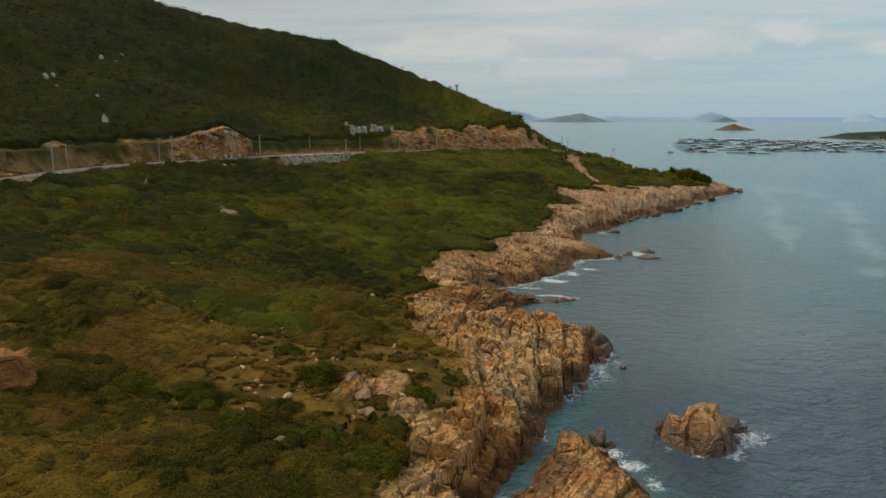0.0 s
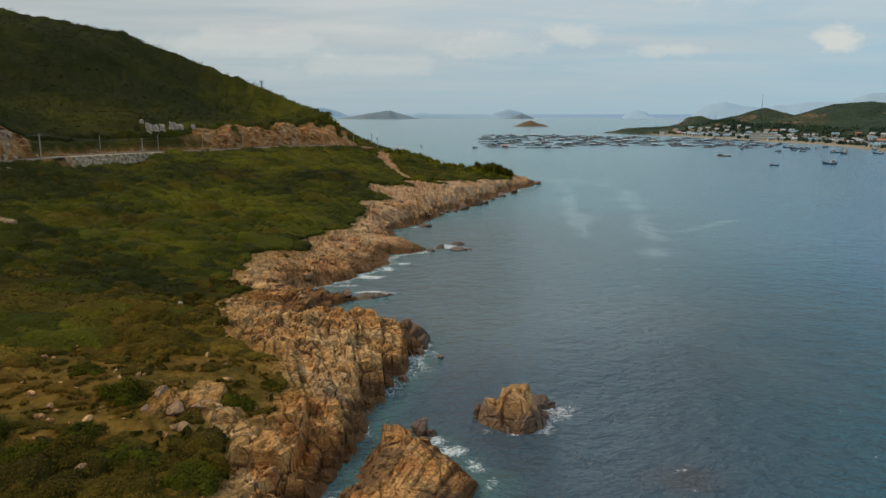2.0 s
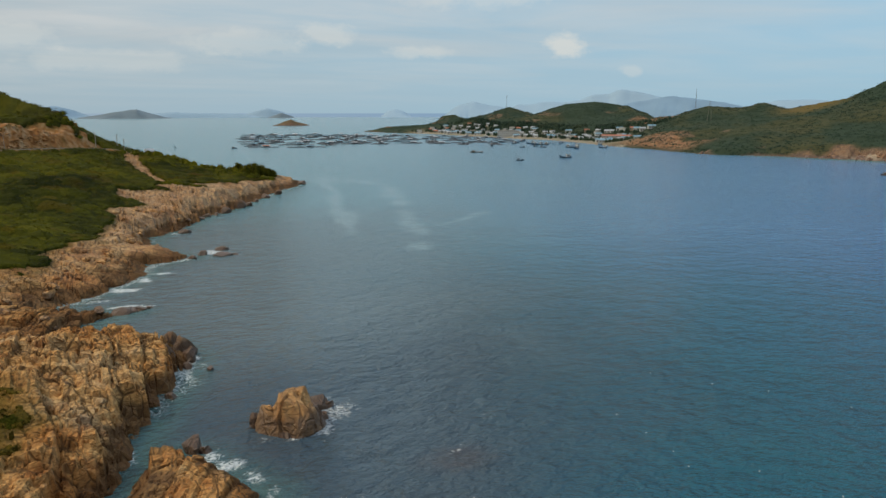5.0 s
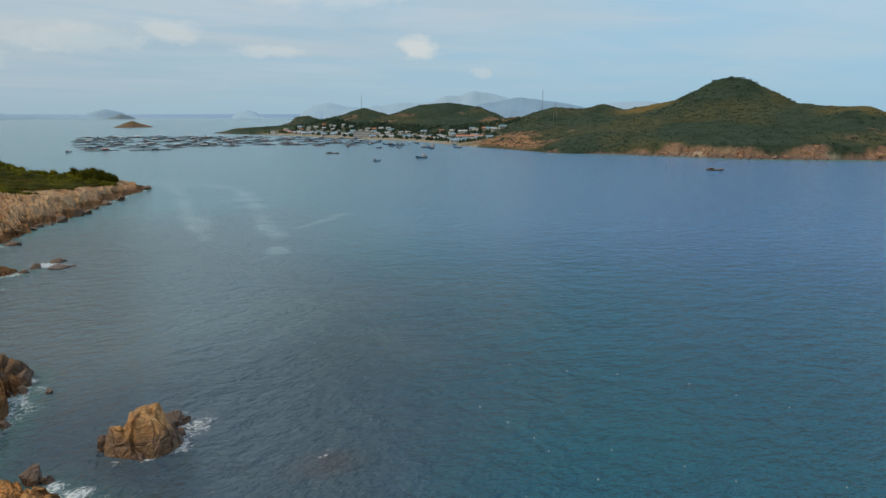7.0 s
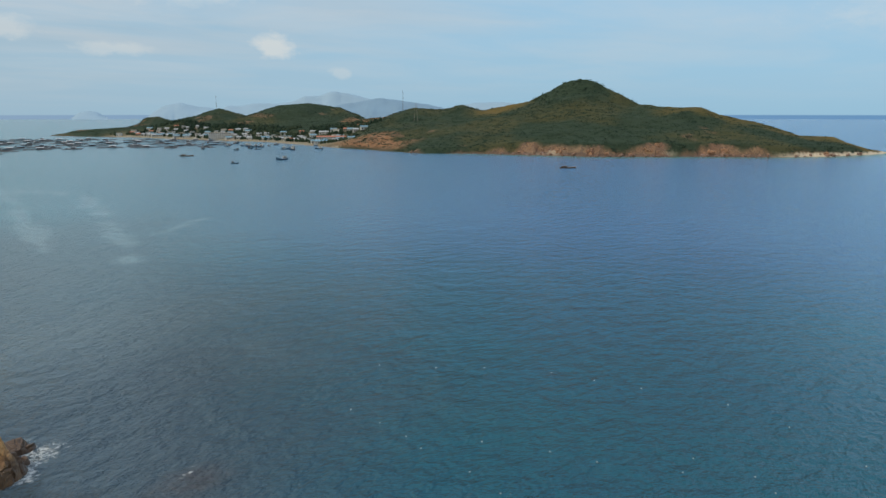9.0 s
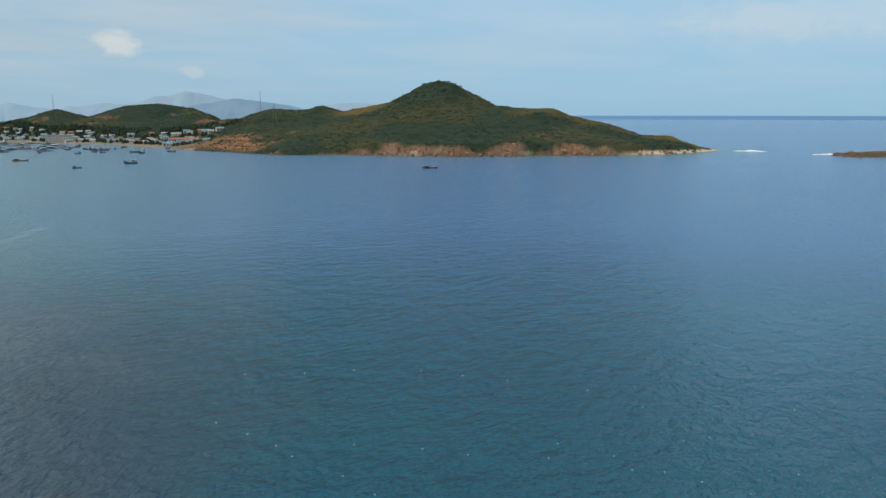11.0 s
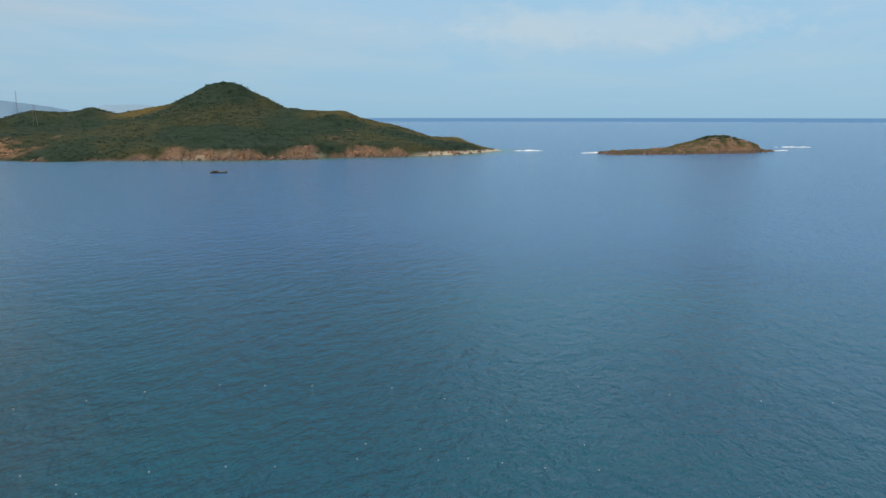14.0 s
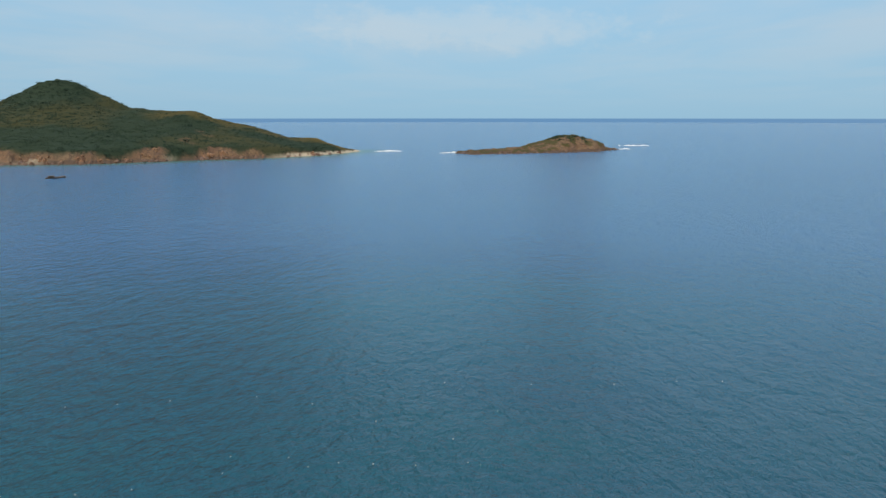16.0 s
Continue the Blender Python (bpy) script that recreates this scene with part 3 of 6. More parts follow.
def blocky(x, y, z, amount, scale):
    """Jointed granite: steps of flat-topped blocks of two sizes, each lifted and leaning, with open joints between."""
    swing = 0.45 * fbm(x, y, 55, 2, 57)
    c, s = np.cos(0.24 + swing), np.sin(0.24 + swing)
    u, v = (x - 5) * c - (y - 100) * s, (x - 5) * s + (y - 100) * c
    out, rest = z * 0.12, 0
    for share, su, sv, seed, lift, lean, deep, width in ((0.50, 4.0, 6.0, 61, 0.75, 0.55, 1.6, 0.20), (0.32, 1.7, 2.5, 71, 0.40, 0.40, 1.0, 0.14), (0.08, 0.7, 1.05, 77, 0.12, 0.18, 0.30, 0.16)):
        l, t, gap, du, dv = courses(u, v, su * scale, sv * scale, seed)
        cz = land(x + c * du + s * dv, y - s * du + c * dv)[0]
        out = out + share * np.clip(cz, z - 3, z + 3)
        rest = rest + scale * (lift * l + lean * t - deep * (1 - ease(0, width * scale, gap)) * lattice(np.floor(u / 3), np.floor(v / 5), seed))
    rest = rest + scale * (0.05 * fbm(x, y, 1.8 * scale, 3, 87))
    return z + amount * (out - z + rest)


def build_headland():
    gx = stepped((-32, 29, 0.25), -1500, 125, 1.035)
    gy = stepped((60, 142, 0.26), -800, 780, 1.0145)
    x, y = (a.ravel() for a in np.meshgrid(gx, gy))
    z, shore, bare, bank, dry, road, side = land(x, y)
    hard = (bare > 0.02) & (shore > -3) & (y > 20)
    for lo, hi, scale in ((20, 140, 1.0), (140, 230, 1.4), (230, 800, 1.7)):
        m = hard & (y >= lo) & (y < hi)
        spur = ease(0, 3, x[m] - np.interp(y[m], [60, 71, 78, 84, 90], [-5.5, -1.2, 1.6, 4, 4])) * (y[m] < 92)
        much = (1 - 0.5 * spur) * bare[m] * ease(-1.0, 1.2, shore[m]) * np.interp(y[m], [130, 145, 165, 190, 205, 230], [1, 0.6, 0.6, 0.6, 0.5, 0.6])
        z[m] = blocky(x[m], y[m], z[m], much, scale)
    z = z + bank * ease(5, 8, road) * (0.5 * fbm(x, y, 5, 3, 91) + 0.4 * cells(x / 3, y / 3, 93)[0])
    me = sheet_mesh("ground", np.stack([x, y, z], 1), grid_faces(len(gx), len(gy)), {"rock": bare, "clay": bank, "dry": dry, "sand": x * 0})
    me.shade_flat()
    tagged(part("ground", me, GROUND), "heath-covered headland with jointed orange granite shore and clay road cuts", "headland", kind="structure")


# ---- the far peninsula and the islands ----
PENINSULA = [(505, 1298), (556, 1180), (572, 938), (590, 843), (559, 717), (536, 617), (529, 538), (526, 496), (560, 457), (576, 403), (592, 340), (617, 312),
             (655, 270), (686, 223), (737, 180), (790, 166), (840, 152), (850, 165), (838, 215), (860, 300), (880, 420), (880, 560), (850, 700), (900, 850),
             (960, 1000), (900, 1150), (800, 1300), (650, 1420), (560, 1420), (500, 1360)]
PENINSULA_RIDGE = [(540, 1400, 6), (564, 1390, 8.6), (648, 1353, 14), (660, 1336, 31), (672, 1312, 33), (690, 1275, 21), (711, 1230, 37), (730, 1194, 47), (768, 1166, 34), (789, 1095, 52),
                   (818, 1048, 57), (851, 1009, 50.5), (765, 859, 27), (690, 724, 34), (683, 660, 46), (709, 632, 44), (710, 601, 49), (725, 583, 43), (741, 562, 47),
                   (752, 530, 54), (765, 509, 66), (772, 492, 76.5), (777, 473, 81), (783, 455, 76), (787, 438, 66), (779, 396, 49), (766, 344, 45), (767, 317, 45), (774, 299, 37.5), (783, 275, 32),
                   (793, 245, 23), (798, 227, 17), (816, 200, 16), (824, 188, 10), (833, 171, 3.8)]
SPIT_ISLE = [(797, 38), (770, 21), (800, -46), (843, -118), (905, -154), (900, -120), (890, -60), (860, 0), (830, 38)]
SPIT_RIDGE = [(810, 28, 2.2), (825, 0, 3), (850, -30, 5), (862, -52, 11), (866, -75, 18), (868, -92, 19), (868, -112, 14), (872, -130, 9), (885, -145, 3)]


def island(shore, ridge, power, x, y, crag, seed):
    way = shore_way(x, y, shore) + 4 * fbm(x, y, 40, 3, seed)
    top, top_z, _ = line_way(x, y, ridge)
    inland = np.maximum(way, 0)
    share = inland / (inland + top + 1e-6)
    z = top_z * share ** power + np.minimum(crag, top_z * 0.4) * ease(0, 16, inland) * (1 - share)
    z = z + ease(5, 50, inland) * ease(2, 30, top_z) * ((2.2 * fbm(x, y, 60, 4, seed + 3) * ease(-18, 30, top)) + 0.6 * fbm(x, y, 14, 3, seed + 5))
    return np.where(way > 0, z, np.maximum(way * 0.5, -4)), way


def peninsula(x, y):
    crag = 7 * np.interp(y, [150, 230, 420, 470, 560, 700], [0.3, 1.0, 1.2, 0.5, 0.3, 0.2])
    z, way = island(PENINSULA, PENINSULA_RIDGE, 0.95, x, y, crag, 101)
    # the village stands on a low flat behind its bay
    flat = ease(640, 720, y) * (1 - ease(1180, 1260, y)) * (1 - ease(45, 85, way))
    return z * (1 - flat) + np.where(way > 0, np.minimum(z, 2.2 + 0.02 * np.maximum(way, 0)), z) * flat, way


def far_bare(x, y, way):
    """Naked cliff along the far shore, tall in places and thin in others."""
    wide = np.interp(np.degrees(np.arctan2(x, y)) + 0.6 * fbm(x, y, 30, 2, 113), [54, 55.2, 58, 60, 61, 65, 66, 67.4, 68, 71.6, 72.6], [3, 10, 6, 13, 8, 12, 3, 3, 11, 13, 4])
    return 1 - ease(wide - 3, wide + 3, way + 5 * fbm(x, y, 22, 4, 111))


def golden(x, y):
    """Dry grass: the shoulders at the southern end and beside the peak."""
    top = line_way(x, y, PENINSULA_RIDGE[20:])[0] + 16 * fbm(x, y, 35, 3, 133)
    south = (1 - ease(8, 24, top)) * (1 - ease(330, 410, y))
    return np.maximum(0.6 * south, np.maximum(ease(790, 810, x) * (1 - ease(240, 330, y)), ease(0.1, 0.8, 1 - np.hypot((x - 726) / 72, (y - 552) / 52))))


def build_islands():
    gx, gy = np.arange(470, 990, 2.6), np.concatenate([np.arange(130, 760, 2.4), np.arange(760, 1450, 5.0)])
    x, y = (a.ravel() for a in np.meshgrid(gx, gy))
    z, way = peninsula(x, y)
    crag = np.interp(y, [140, 200, 250, 420, 480, 560, 660], [0.9, 0.8, 1, 1, 0.7, 0.45, 0.6])
    bare = far_bare(x, y, way) * crag
    bare = np.maximum(bare, ease(0.75, 0.95, fbm(x, y, 40, 4, 115)) * 0.6)
    z = z + bare * ease(0, 4, way) * (1.4 * cells(x / 7, y / 6, 121)[0] + 0.8 * cells(x / 3.4, y / 3, 125)[0])
    clay = ease(0, 10, way) * (1 - ease(25, 45, way + 10 * fbm(x, y, 30, 3, 117))) * ease(520, 560, y) * (1 - ease(640, 700, y))
    clay = np.maximum(clay, (1 - ease(18, 34, line_way(x, y, PENINSULA_RIDGE[12:14])[0] + 14 * fbm(x, y, 25, 3, 131))) * 0.8)
    dry = ease(-0.1, 0.7, fbm(x, y, 70, 4, 119)) * 0.32
    dry = np.maximum(dry, golden(x, y))
    sand = (1 - ease(2, 4, np.abs(way - 2))) * np.clip(0.5 * ease(0.55, 0.8, fbm(x, y, 60, 2, 127)) + (1 - ease(190, 230, y)), 0, 1)
    sand = np.maximum(sand, ease(640, 720, y) * (1 - ease(1180, 1260, y)) * (1 - ease(40, 80, way)) * 0.35)
    me = sheet_mesh("peninsula", np.stack([x, y, z], 1), grid_faces(len(gx), len(gy)), {"rock": bare, "clay": clay, "dry": dry, "sand": sand})
    me.shade_flat()
    tagged(part("peninsula_ground", me, GROUND_HAZED), "green scrubby peninsula with a conical hill and reddish cliffs", "peninsula", kind="structure")
    gx, gy = np.arange(750, 930, 1.6), np.arange(-175, 60, 1.6)
    x, y = (a.ravel() for a in np.meshgrid(gx, gy))
    z, way = island(SPIT_ISLE, SPIT_RIDGE, 0.8, x, y, 4, 141)
    bare = np.clip(1 - ease(3, 9, way + 5 * fbm(x, y, 12, 3, 143)) + 0.9 * ease(-0.1, 0.4, fbm(x, y, 9, 3, 145)), 0, 1)
    z = z + bare * ease(0, 3, way) * (1.5 * cells(x / 5, y / 5, 147)[0] + 0.6 * cells(x / 2.5, y / 2.5, 149)[0])
    me = sheet_mesh("spit_isle", np.stack([x, y, z], 1), grid_faces(len(gx), len(gy)), {"rock": bare, "clay": x * 0, "dry": x * 0 + 0.55, "sand": x * 0})
    me.shade_flat()
    tagged(part("islet_ground", me, GROUND_HAZED), "low brown islet with a rocky spit in the open sea", "island", kind="structure")


def far_isle(cx, cy, wide, deep, peaks, mat, seed, label, step):
    """A far island: an oval shore round a ridge whose heights are given from its west end to its east end."""
    side = Vector((cy, -cx, 0)).normalized()
    gu, gv = np.arange(-wide * 0.56, wide * 0.56, step), np.arange(-deep * 0.6, deep * 0.6, step * 1.5)
    u, v = (a.ravel() for a in np.meshgrid(gu, gv))
    edge = 1 - np.hypot(u / (wide / 2), v / (deep / 2)) + 0.12 * fbm(u, v, wide / 5, 3, seed)
    top = np.interp(u, np.linspace(-wide / 2, wide / 2, len(peaks)), peaks)
    z = np.where(edge > 0, top * np.clip(edge * 1.6, 0, 1) ** 0.8 * (1 + 0.10 * fbm(u, v, wide / 8, 4, seed + 3)), -2)
    z = np.where(np.abs(v) < step, np.maximum(z, np.where(edge > 0, top, -2)), z)
    x, y = cx + u * side.x - v * side.y, cy + u * side.y + v * side.x
    zero = x * 0
    me = sheet_mesh("far_isle", np.stack([x, y, z], 1), grid_faces(len(gu), len(gv)), {"rock": 0.5 + 0.5 * ease(0.5, 0.0, edge) if mat == GROUND_HAZED else zero, "clay": zero, "dry": zero + 0.45, "sand": zero})
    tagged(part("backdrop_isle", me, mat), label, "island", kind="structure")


def far_range(profile, d, seed, label, mat=None):
    """A far range of hills: its crest runs across the view at one distance, with spurs falling to the sea on both sides."""
    az = np.arange(profile[0][0], profile[-1][0], 0.06)
    top = np.interp(az, [p[0] for p in profile], [p[1] for p in profile])
    for _ in range(6):
        top = np.convolve(np.pad(top, 2, "edge"), [0.1, 0.2, 0.4, 0.2, 0.1], "valid")
    rows = np.linspace(-1, 1, 21)
    a, v = (g.ravel() for g in np.meshgrid(np.radians(az), rows))
    h = np.tile(top * (1 + 0.035 * fbm(az, az * 0, 1.3, 4, seed)), len(rows))
    r = d + v * 260
    spur = 1 - np.abs(v) * (1 + 0.12 * fbm(np.degrees(a), v, 0.9, 3, seed + 2))
    z = np.where(v == 0, h, h * np.clip(spur, -0.1, 1)) - 3 * (np.abs(v) > 0.98)
    me = sheet_mesh("far_range", np.stack([r * np.sin(a), r * np.cos(a), z], 1), grid_faces(len(az), len(rows)), {})
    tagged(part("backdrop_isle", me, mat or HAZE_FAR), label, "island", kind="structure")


def build_far():
    far_isle(525, 2010, 100, 45, [0.5, 5, 12, 17, 10, 6, 1], GROUND_HAZED, 151, "small rocky brown island in the bay", 2.5)
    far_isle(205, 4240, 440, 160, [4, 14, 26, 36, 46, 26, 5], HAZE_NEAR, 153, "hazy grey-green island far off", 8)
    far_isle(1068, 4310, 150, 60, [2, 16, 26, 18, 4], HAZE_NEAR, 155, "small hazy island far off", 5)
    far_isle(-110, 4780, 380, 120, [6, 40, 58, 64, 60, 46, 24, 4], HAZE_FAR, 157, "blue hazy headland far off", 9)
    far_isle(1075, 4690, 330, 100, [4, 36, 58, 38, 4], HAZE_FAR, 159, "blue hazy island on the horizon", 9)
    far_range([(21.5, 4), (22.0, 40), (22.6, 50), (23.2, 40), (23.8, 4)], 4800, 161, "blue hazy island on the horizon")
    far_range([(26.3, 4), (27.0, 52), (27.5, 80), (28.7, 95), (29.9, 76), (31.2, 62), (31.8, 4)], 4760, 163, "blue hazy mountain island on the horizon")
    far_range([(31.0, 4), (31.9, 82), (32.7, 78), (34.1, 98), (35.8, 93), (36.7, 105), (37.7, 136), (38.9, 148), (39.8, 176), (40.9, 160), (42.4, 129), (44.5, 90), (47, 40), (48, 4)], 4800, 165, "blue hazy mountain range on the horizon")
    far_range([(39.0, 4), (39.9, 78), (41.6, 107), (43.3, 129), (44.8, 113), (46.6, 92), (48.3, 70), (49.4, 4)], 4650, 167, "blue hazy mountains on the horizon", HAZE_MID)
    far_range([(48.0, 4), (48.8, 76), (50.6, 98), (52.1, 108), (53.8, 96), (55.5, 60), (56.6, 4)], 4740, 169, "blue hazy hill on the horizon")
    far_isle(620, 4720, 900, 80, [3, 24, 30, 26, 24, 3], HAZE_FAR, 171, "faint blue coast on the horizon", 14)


# ---- the sea ----
def build_sea():
    gx = stepped((-14, 46, 0.5), -4900, 4900, 1.055)
    gy = stepped((58, 215, 0.5), -4900, 4900, 1.05)
    x, y = (a.ravel() for a in np.meshgrid(gx, gy))
    reach = np.maximum(np.abs(x), np.abs(y))
    pull = 1 + (reach / np.maximum(np.hypot(x, y), 1) - 1) * ease(1200, 4900, reach)
    x, y = x * pull, y * pull
    near = (np.hypot(x, y - 200) < 420)
    way = np.full(x.shape, 999.0)
    way[near] = -shore_way(x[near], y[near], SHORE)
    rim = np.hypot((x - 20.9) / 1.15, y - 89) - 4.2
    rough = fbm(x, y, 6, 4, 201)
    exposed = ease(-0.15, 0.45, fbm(x, y, 22, 2, 203))
    foam = np.interp(y, [130, 170], [0.92, 0.74]) * (1 - ease(0.3, 3.4 + 4.5 * np.clip(rough, 0, 1), np.minimum(way, 99))) * (0.3 + 0.7 * exposed)
    for cx, cy, rx, ry, much in FOAM:
        spot = 1 - np.hypot((x - cx) / rx, (y - cy) / ry) + 0.35 * rough
        foam = np.maximum(foam, np.clip(spot * 1.2, 0, 0.95) * much)
    foam = np.maximum(foam, 0.8 * (1 - ease(0.2, 2.2 + rough, rim)) * (0.35 + 0.65 * ease(-1.5, 3.5, (x - 21) * 0.9 + 2 * rough)))
    foam = np.where((way < -1.5), 0, foam)
    shallow = (1 - ease(0, 7, way)) * 0.5
    land_way = np.full(x.shape, 999.0)
    off = (x > 380) & (x < 1000) & (y > 60) & (y < 1500)
    land_way[off] = -shore_way(x[off], y[off], PENINSULA)
    shallow = np.maximum(shallow, (1 - ease(4, 45, land_way)) * (1 - ease(420, 520, y)))
    pale_cove = 0.9 * (1 - ease(30, 120, way + 20 * fbm(x, y, 60, 3, 207))) * ease(88, 140, y + 14 * fbm(x, y, 30, 3, 215)) * (1 - ease(230, 330, y))
    sky_grey = 0.9 * (1 - ease(40, 130, way + 20 * fbm(x, y, 60, 3, 207))) * (1 - ease(110, 200, y)) * (1 - ease(26, 50, np.degrees(np.arctan2(x, y)) + 6 * fbm(x, y, 40, 3, 209))) * (y > 0)
    slick = np.zeros_like(x)
    for line, wide in (([(128, 420), (143, 392), (146, 370), (137, 335), (121, 285), (106, 240), (99, 215), (88, 190)], 3.4), ([(122, 400), (112, 350), (97, 300), (86, 255), (78, 225)], 3.0), ([(104, 238), (114, 231), (128, 240), (142, 252)], 1.6)):
        d = line_way(x, y, line)[0]
        slick = np.maximum(slick, (1 - ease(0, wide, d + 3.5 * fbm(x, y, 14, 4, 211))))
    slick = np.maximum(slick, 0.5 * ease(0.2, 0.9, fbm(x, y * 0.5, 60, 4, 213)) * (1 - ease(60, 170, np.hypot(x - 110, y - 320))))
    me = sheet_mesh("sea", np.stack([x, y, x * 0], 1), grid_faces(len(gx), len(gy)), {"foam": foam, "shallow": shallow, "slick": slick, "sky_grey": sky_grey, "pale_cove": pale_cove, "shoal": 1 - ease(0.5, 5.5, np.hypot((x - 37.2) / 1.3, y - 69.8) + 1.6 * rough), "bay": 1 - ease(12, 60, np.degrees(np.arctan2(x, y))), "calm_sheen": ease(70, 280, np.hypot(x, y))})
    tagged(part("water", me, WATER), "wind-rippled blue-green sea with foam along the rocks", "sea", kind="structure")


FOAM = ((10.6, 83.2, 3.6, 3.2, 1.05), (12.2, 80.0, 3.6, 4.0, 1.1), (14.2, 76.0, 3.4, 4.0, 1.05), (15.6, 72, 2.6, 3, 0.9), (9.4, 87.2, 3.8, 1.8, 0.85), (17.6, 85.0, 3.2, 2.0, 1.05), (20.4, 83.6, 3.4, 1.4, 0.95), (27.2, 89.5, 5.2, 5.8, 0.80), (24, 84.6, 4.0, 2.2, 0.9), (26, 94.5, 5, 2, 0.75),
        (5.5, 175.5, 6, 4, 1.05), (11, 184, 5, 6.5, 1.1), (15, 190, 6, 4, 1.0), (10, 158.4, 4.5, 1.8, 1.05), (4, 160, 7, 1.8, 1.05), (32, 213, 7, 7, 1.0), (21, 204.5, 6, 2.2, 0.9), (26, 251, 6, 3, 0.8), (34, 264, 4, 3, 0.8), (37.2, 71.8, 2.6, 1.0, 1.0), (38.6, 73, 0.9, 0.5, 0.8),
        (7, 131.5, 4, 1.2, 0.9), (2, 88, 1.8, 5, 0.9), (0.8, 92, 1.6, 3, 0.9), (6, 100, 1.8, 4, 0.7), (14.5, 116, 2.5, 5, 0.7), (0.5, 167, 5, 2, 0.8), (13, 195, 3, 5, 0.7))


# ---- the coast road ----
def ribbon(line, offset, width, lift, mat, name, label, thick=0.12, step=4.0):
    """A strip that runs along a polyline at an offset to its right."""
    pts = []
    for p, q in zip(line, line[1:]):
        n = max(1, int(math.dist(p[:2], q[:2]) / step))
        pts += [Vector(p).lerp(Vector(q), k / n) for k in range(n)]
    pts.append(Vector(line[-1]))
    for _ in range(6):
        pts = [pts[0]] + [(a + b * 2 + c) / 4 for a, b, c in zip(pts, pts[1:], pts[2:])] + [pts[-1]]
    bm = bmesh.new()
    rows = []
    for i, p in enumerate(pts):
        run = (pts[min(i + 1, len(pts) - 1)] - pts[max(i - 1, 0)]).normalized()
        side = Vector((run.y, -run.x, 0)).normalized()
        c = p + side * offset + Vector((0, 0, lift))
        rows.append([bm.verts.new(c + side * s * width / 2 + Vector((0, 0, -d))) for s, d in ((-1, thick), (-1, 0), (1, 0), (1, thick))])
    for a, b in zip(rows, rows[1:]):
        for k in range(3):
            bm.faces.new((a[k], a[k + 1], b[k + 1], b[k]))
    bmesh.ops.recalc_face_normals(bm, faces=bm.faces)
    return tagged(part(name, bm, mat), label, kind="structure")


def build_road():
    ribbon(ROAD[2:], 0, 7.0, 0.0, ASPHALT, "road", "pale asphalt coast road on a bench above the slope", 0.3)
    ribbon(ROAD[2:], 3.85, 0.3, 0.12, CONCRETE, "kerb", "pale concrete kerb along the road's seaward edge", 0.4)


def build_cut():
    """The raw face of the road cut, finer than the ground behind it."""
    pts = []
    for p, q in zip(ROAD[3:15], ROAD[4:15]):
        n = max(1, int(math.dist(p[:2], q[:2]) / 0.7))
        pts += [Vector(p).lerp(Vector(q), k / n) for k in range(n)]
    for _ in range(8):
        pts = [pts[0]] + [(a + b * 2 + c) / 4 for a, b, c in zip(pts, pts[1:], pts[2:])] + [pts[-1]]
    line = np.array(pts)
    run = np.gradient(line[:, :2], axis=0)
    run /= np.linalg.norm(run, axis=1, keepdims=True)
    left = np.stack([-run[:, 1], run[:, 0]], 1)
    off = np.concatenate([np.linspace(4.0, 8.2, 24), np.linspace(8.6, 14, 9)])
    at = line[:, None, :2] + left[:, None, :] * off[None, :, None]
    x, y = at[:, :, 0].ravel(), at[:, :, 1].ravel()
    z, shore, bare, bank, dry, road, side = land(x, y)
    clay = bank * (1 - ease(9, 13, np.tile(off, len(line)) + 2 * fbm(x, y, 5, 3, 97)))
    chunk = 0.9 * cells(x / 2.1, z / 1.5 + y / 4, 95)[0] + 0.5 * cells(x / 0.9, z / 0.7 + y / 3, 96)[0] + 0.5 * fbm(x + z, y, 3.0, 4, 99)
    push = -chunk * ease(4.2, 5.4, np.tile(off, len(line))) * clay
    lx, ly = np.repeat(left[:, 0], len(off)), np.repeat(left[:, 1], len(off))
    z = z + np.where(clay > 0.03, 0.22 + 0.35 * clay * np.abs(chunk), -1.2)
    me = sheet_mesh("cut_bank", np.stack([x + lx * push, y + ly * push, z], 1), grid_faces(len(off), len(line)), {"rock": 0 * x, "clay": np.clip(clay * 1.6, 0, 1), "dry": dry, "sand": 0 * x})
    me.shade_flat()
    tagged(part("cut_bank", me, GROUND), "raw orange clay and rock face of the road cut", "bank", kind="structure")


build_headland()
build_cut()
build_islands()
build_far()
build_sea()
build_road()


# ---- plants ----
def height_at(px, py):
    return land(np.array([px], float), np.array([py], float))[0][0]


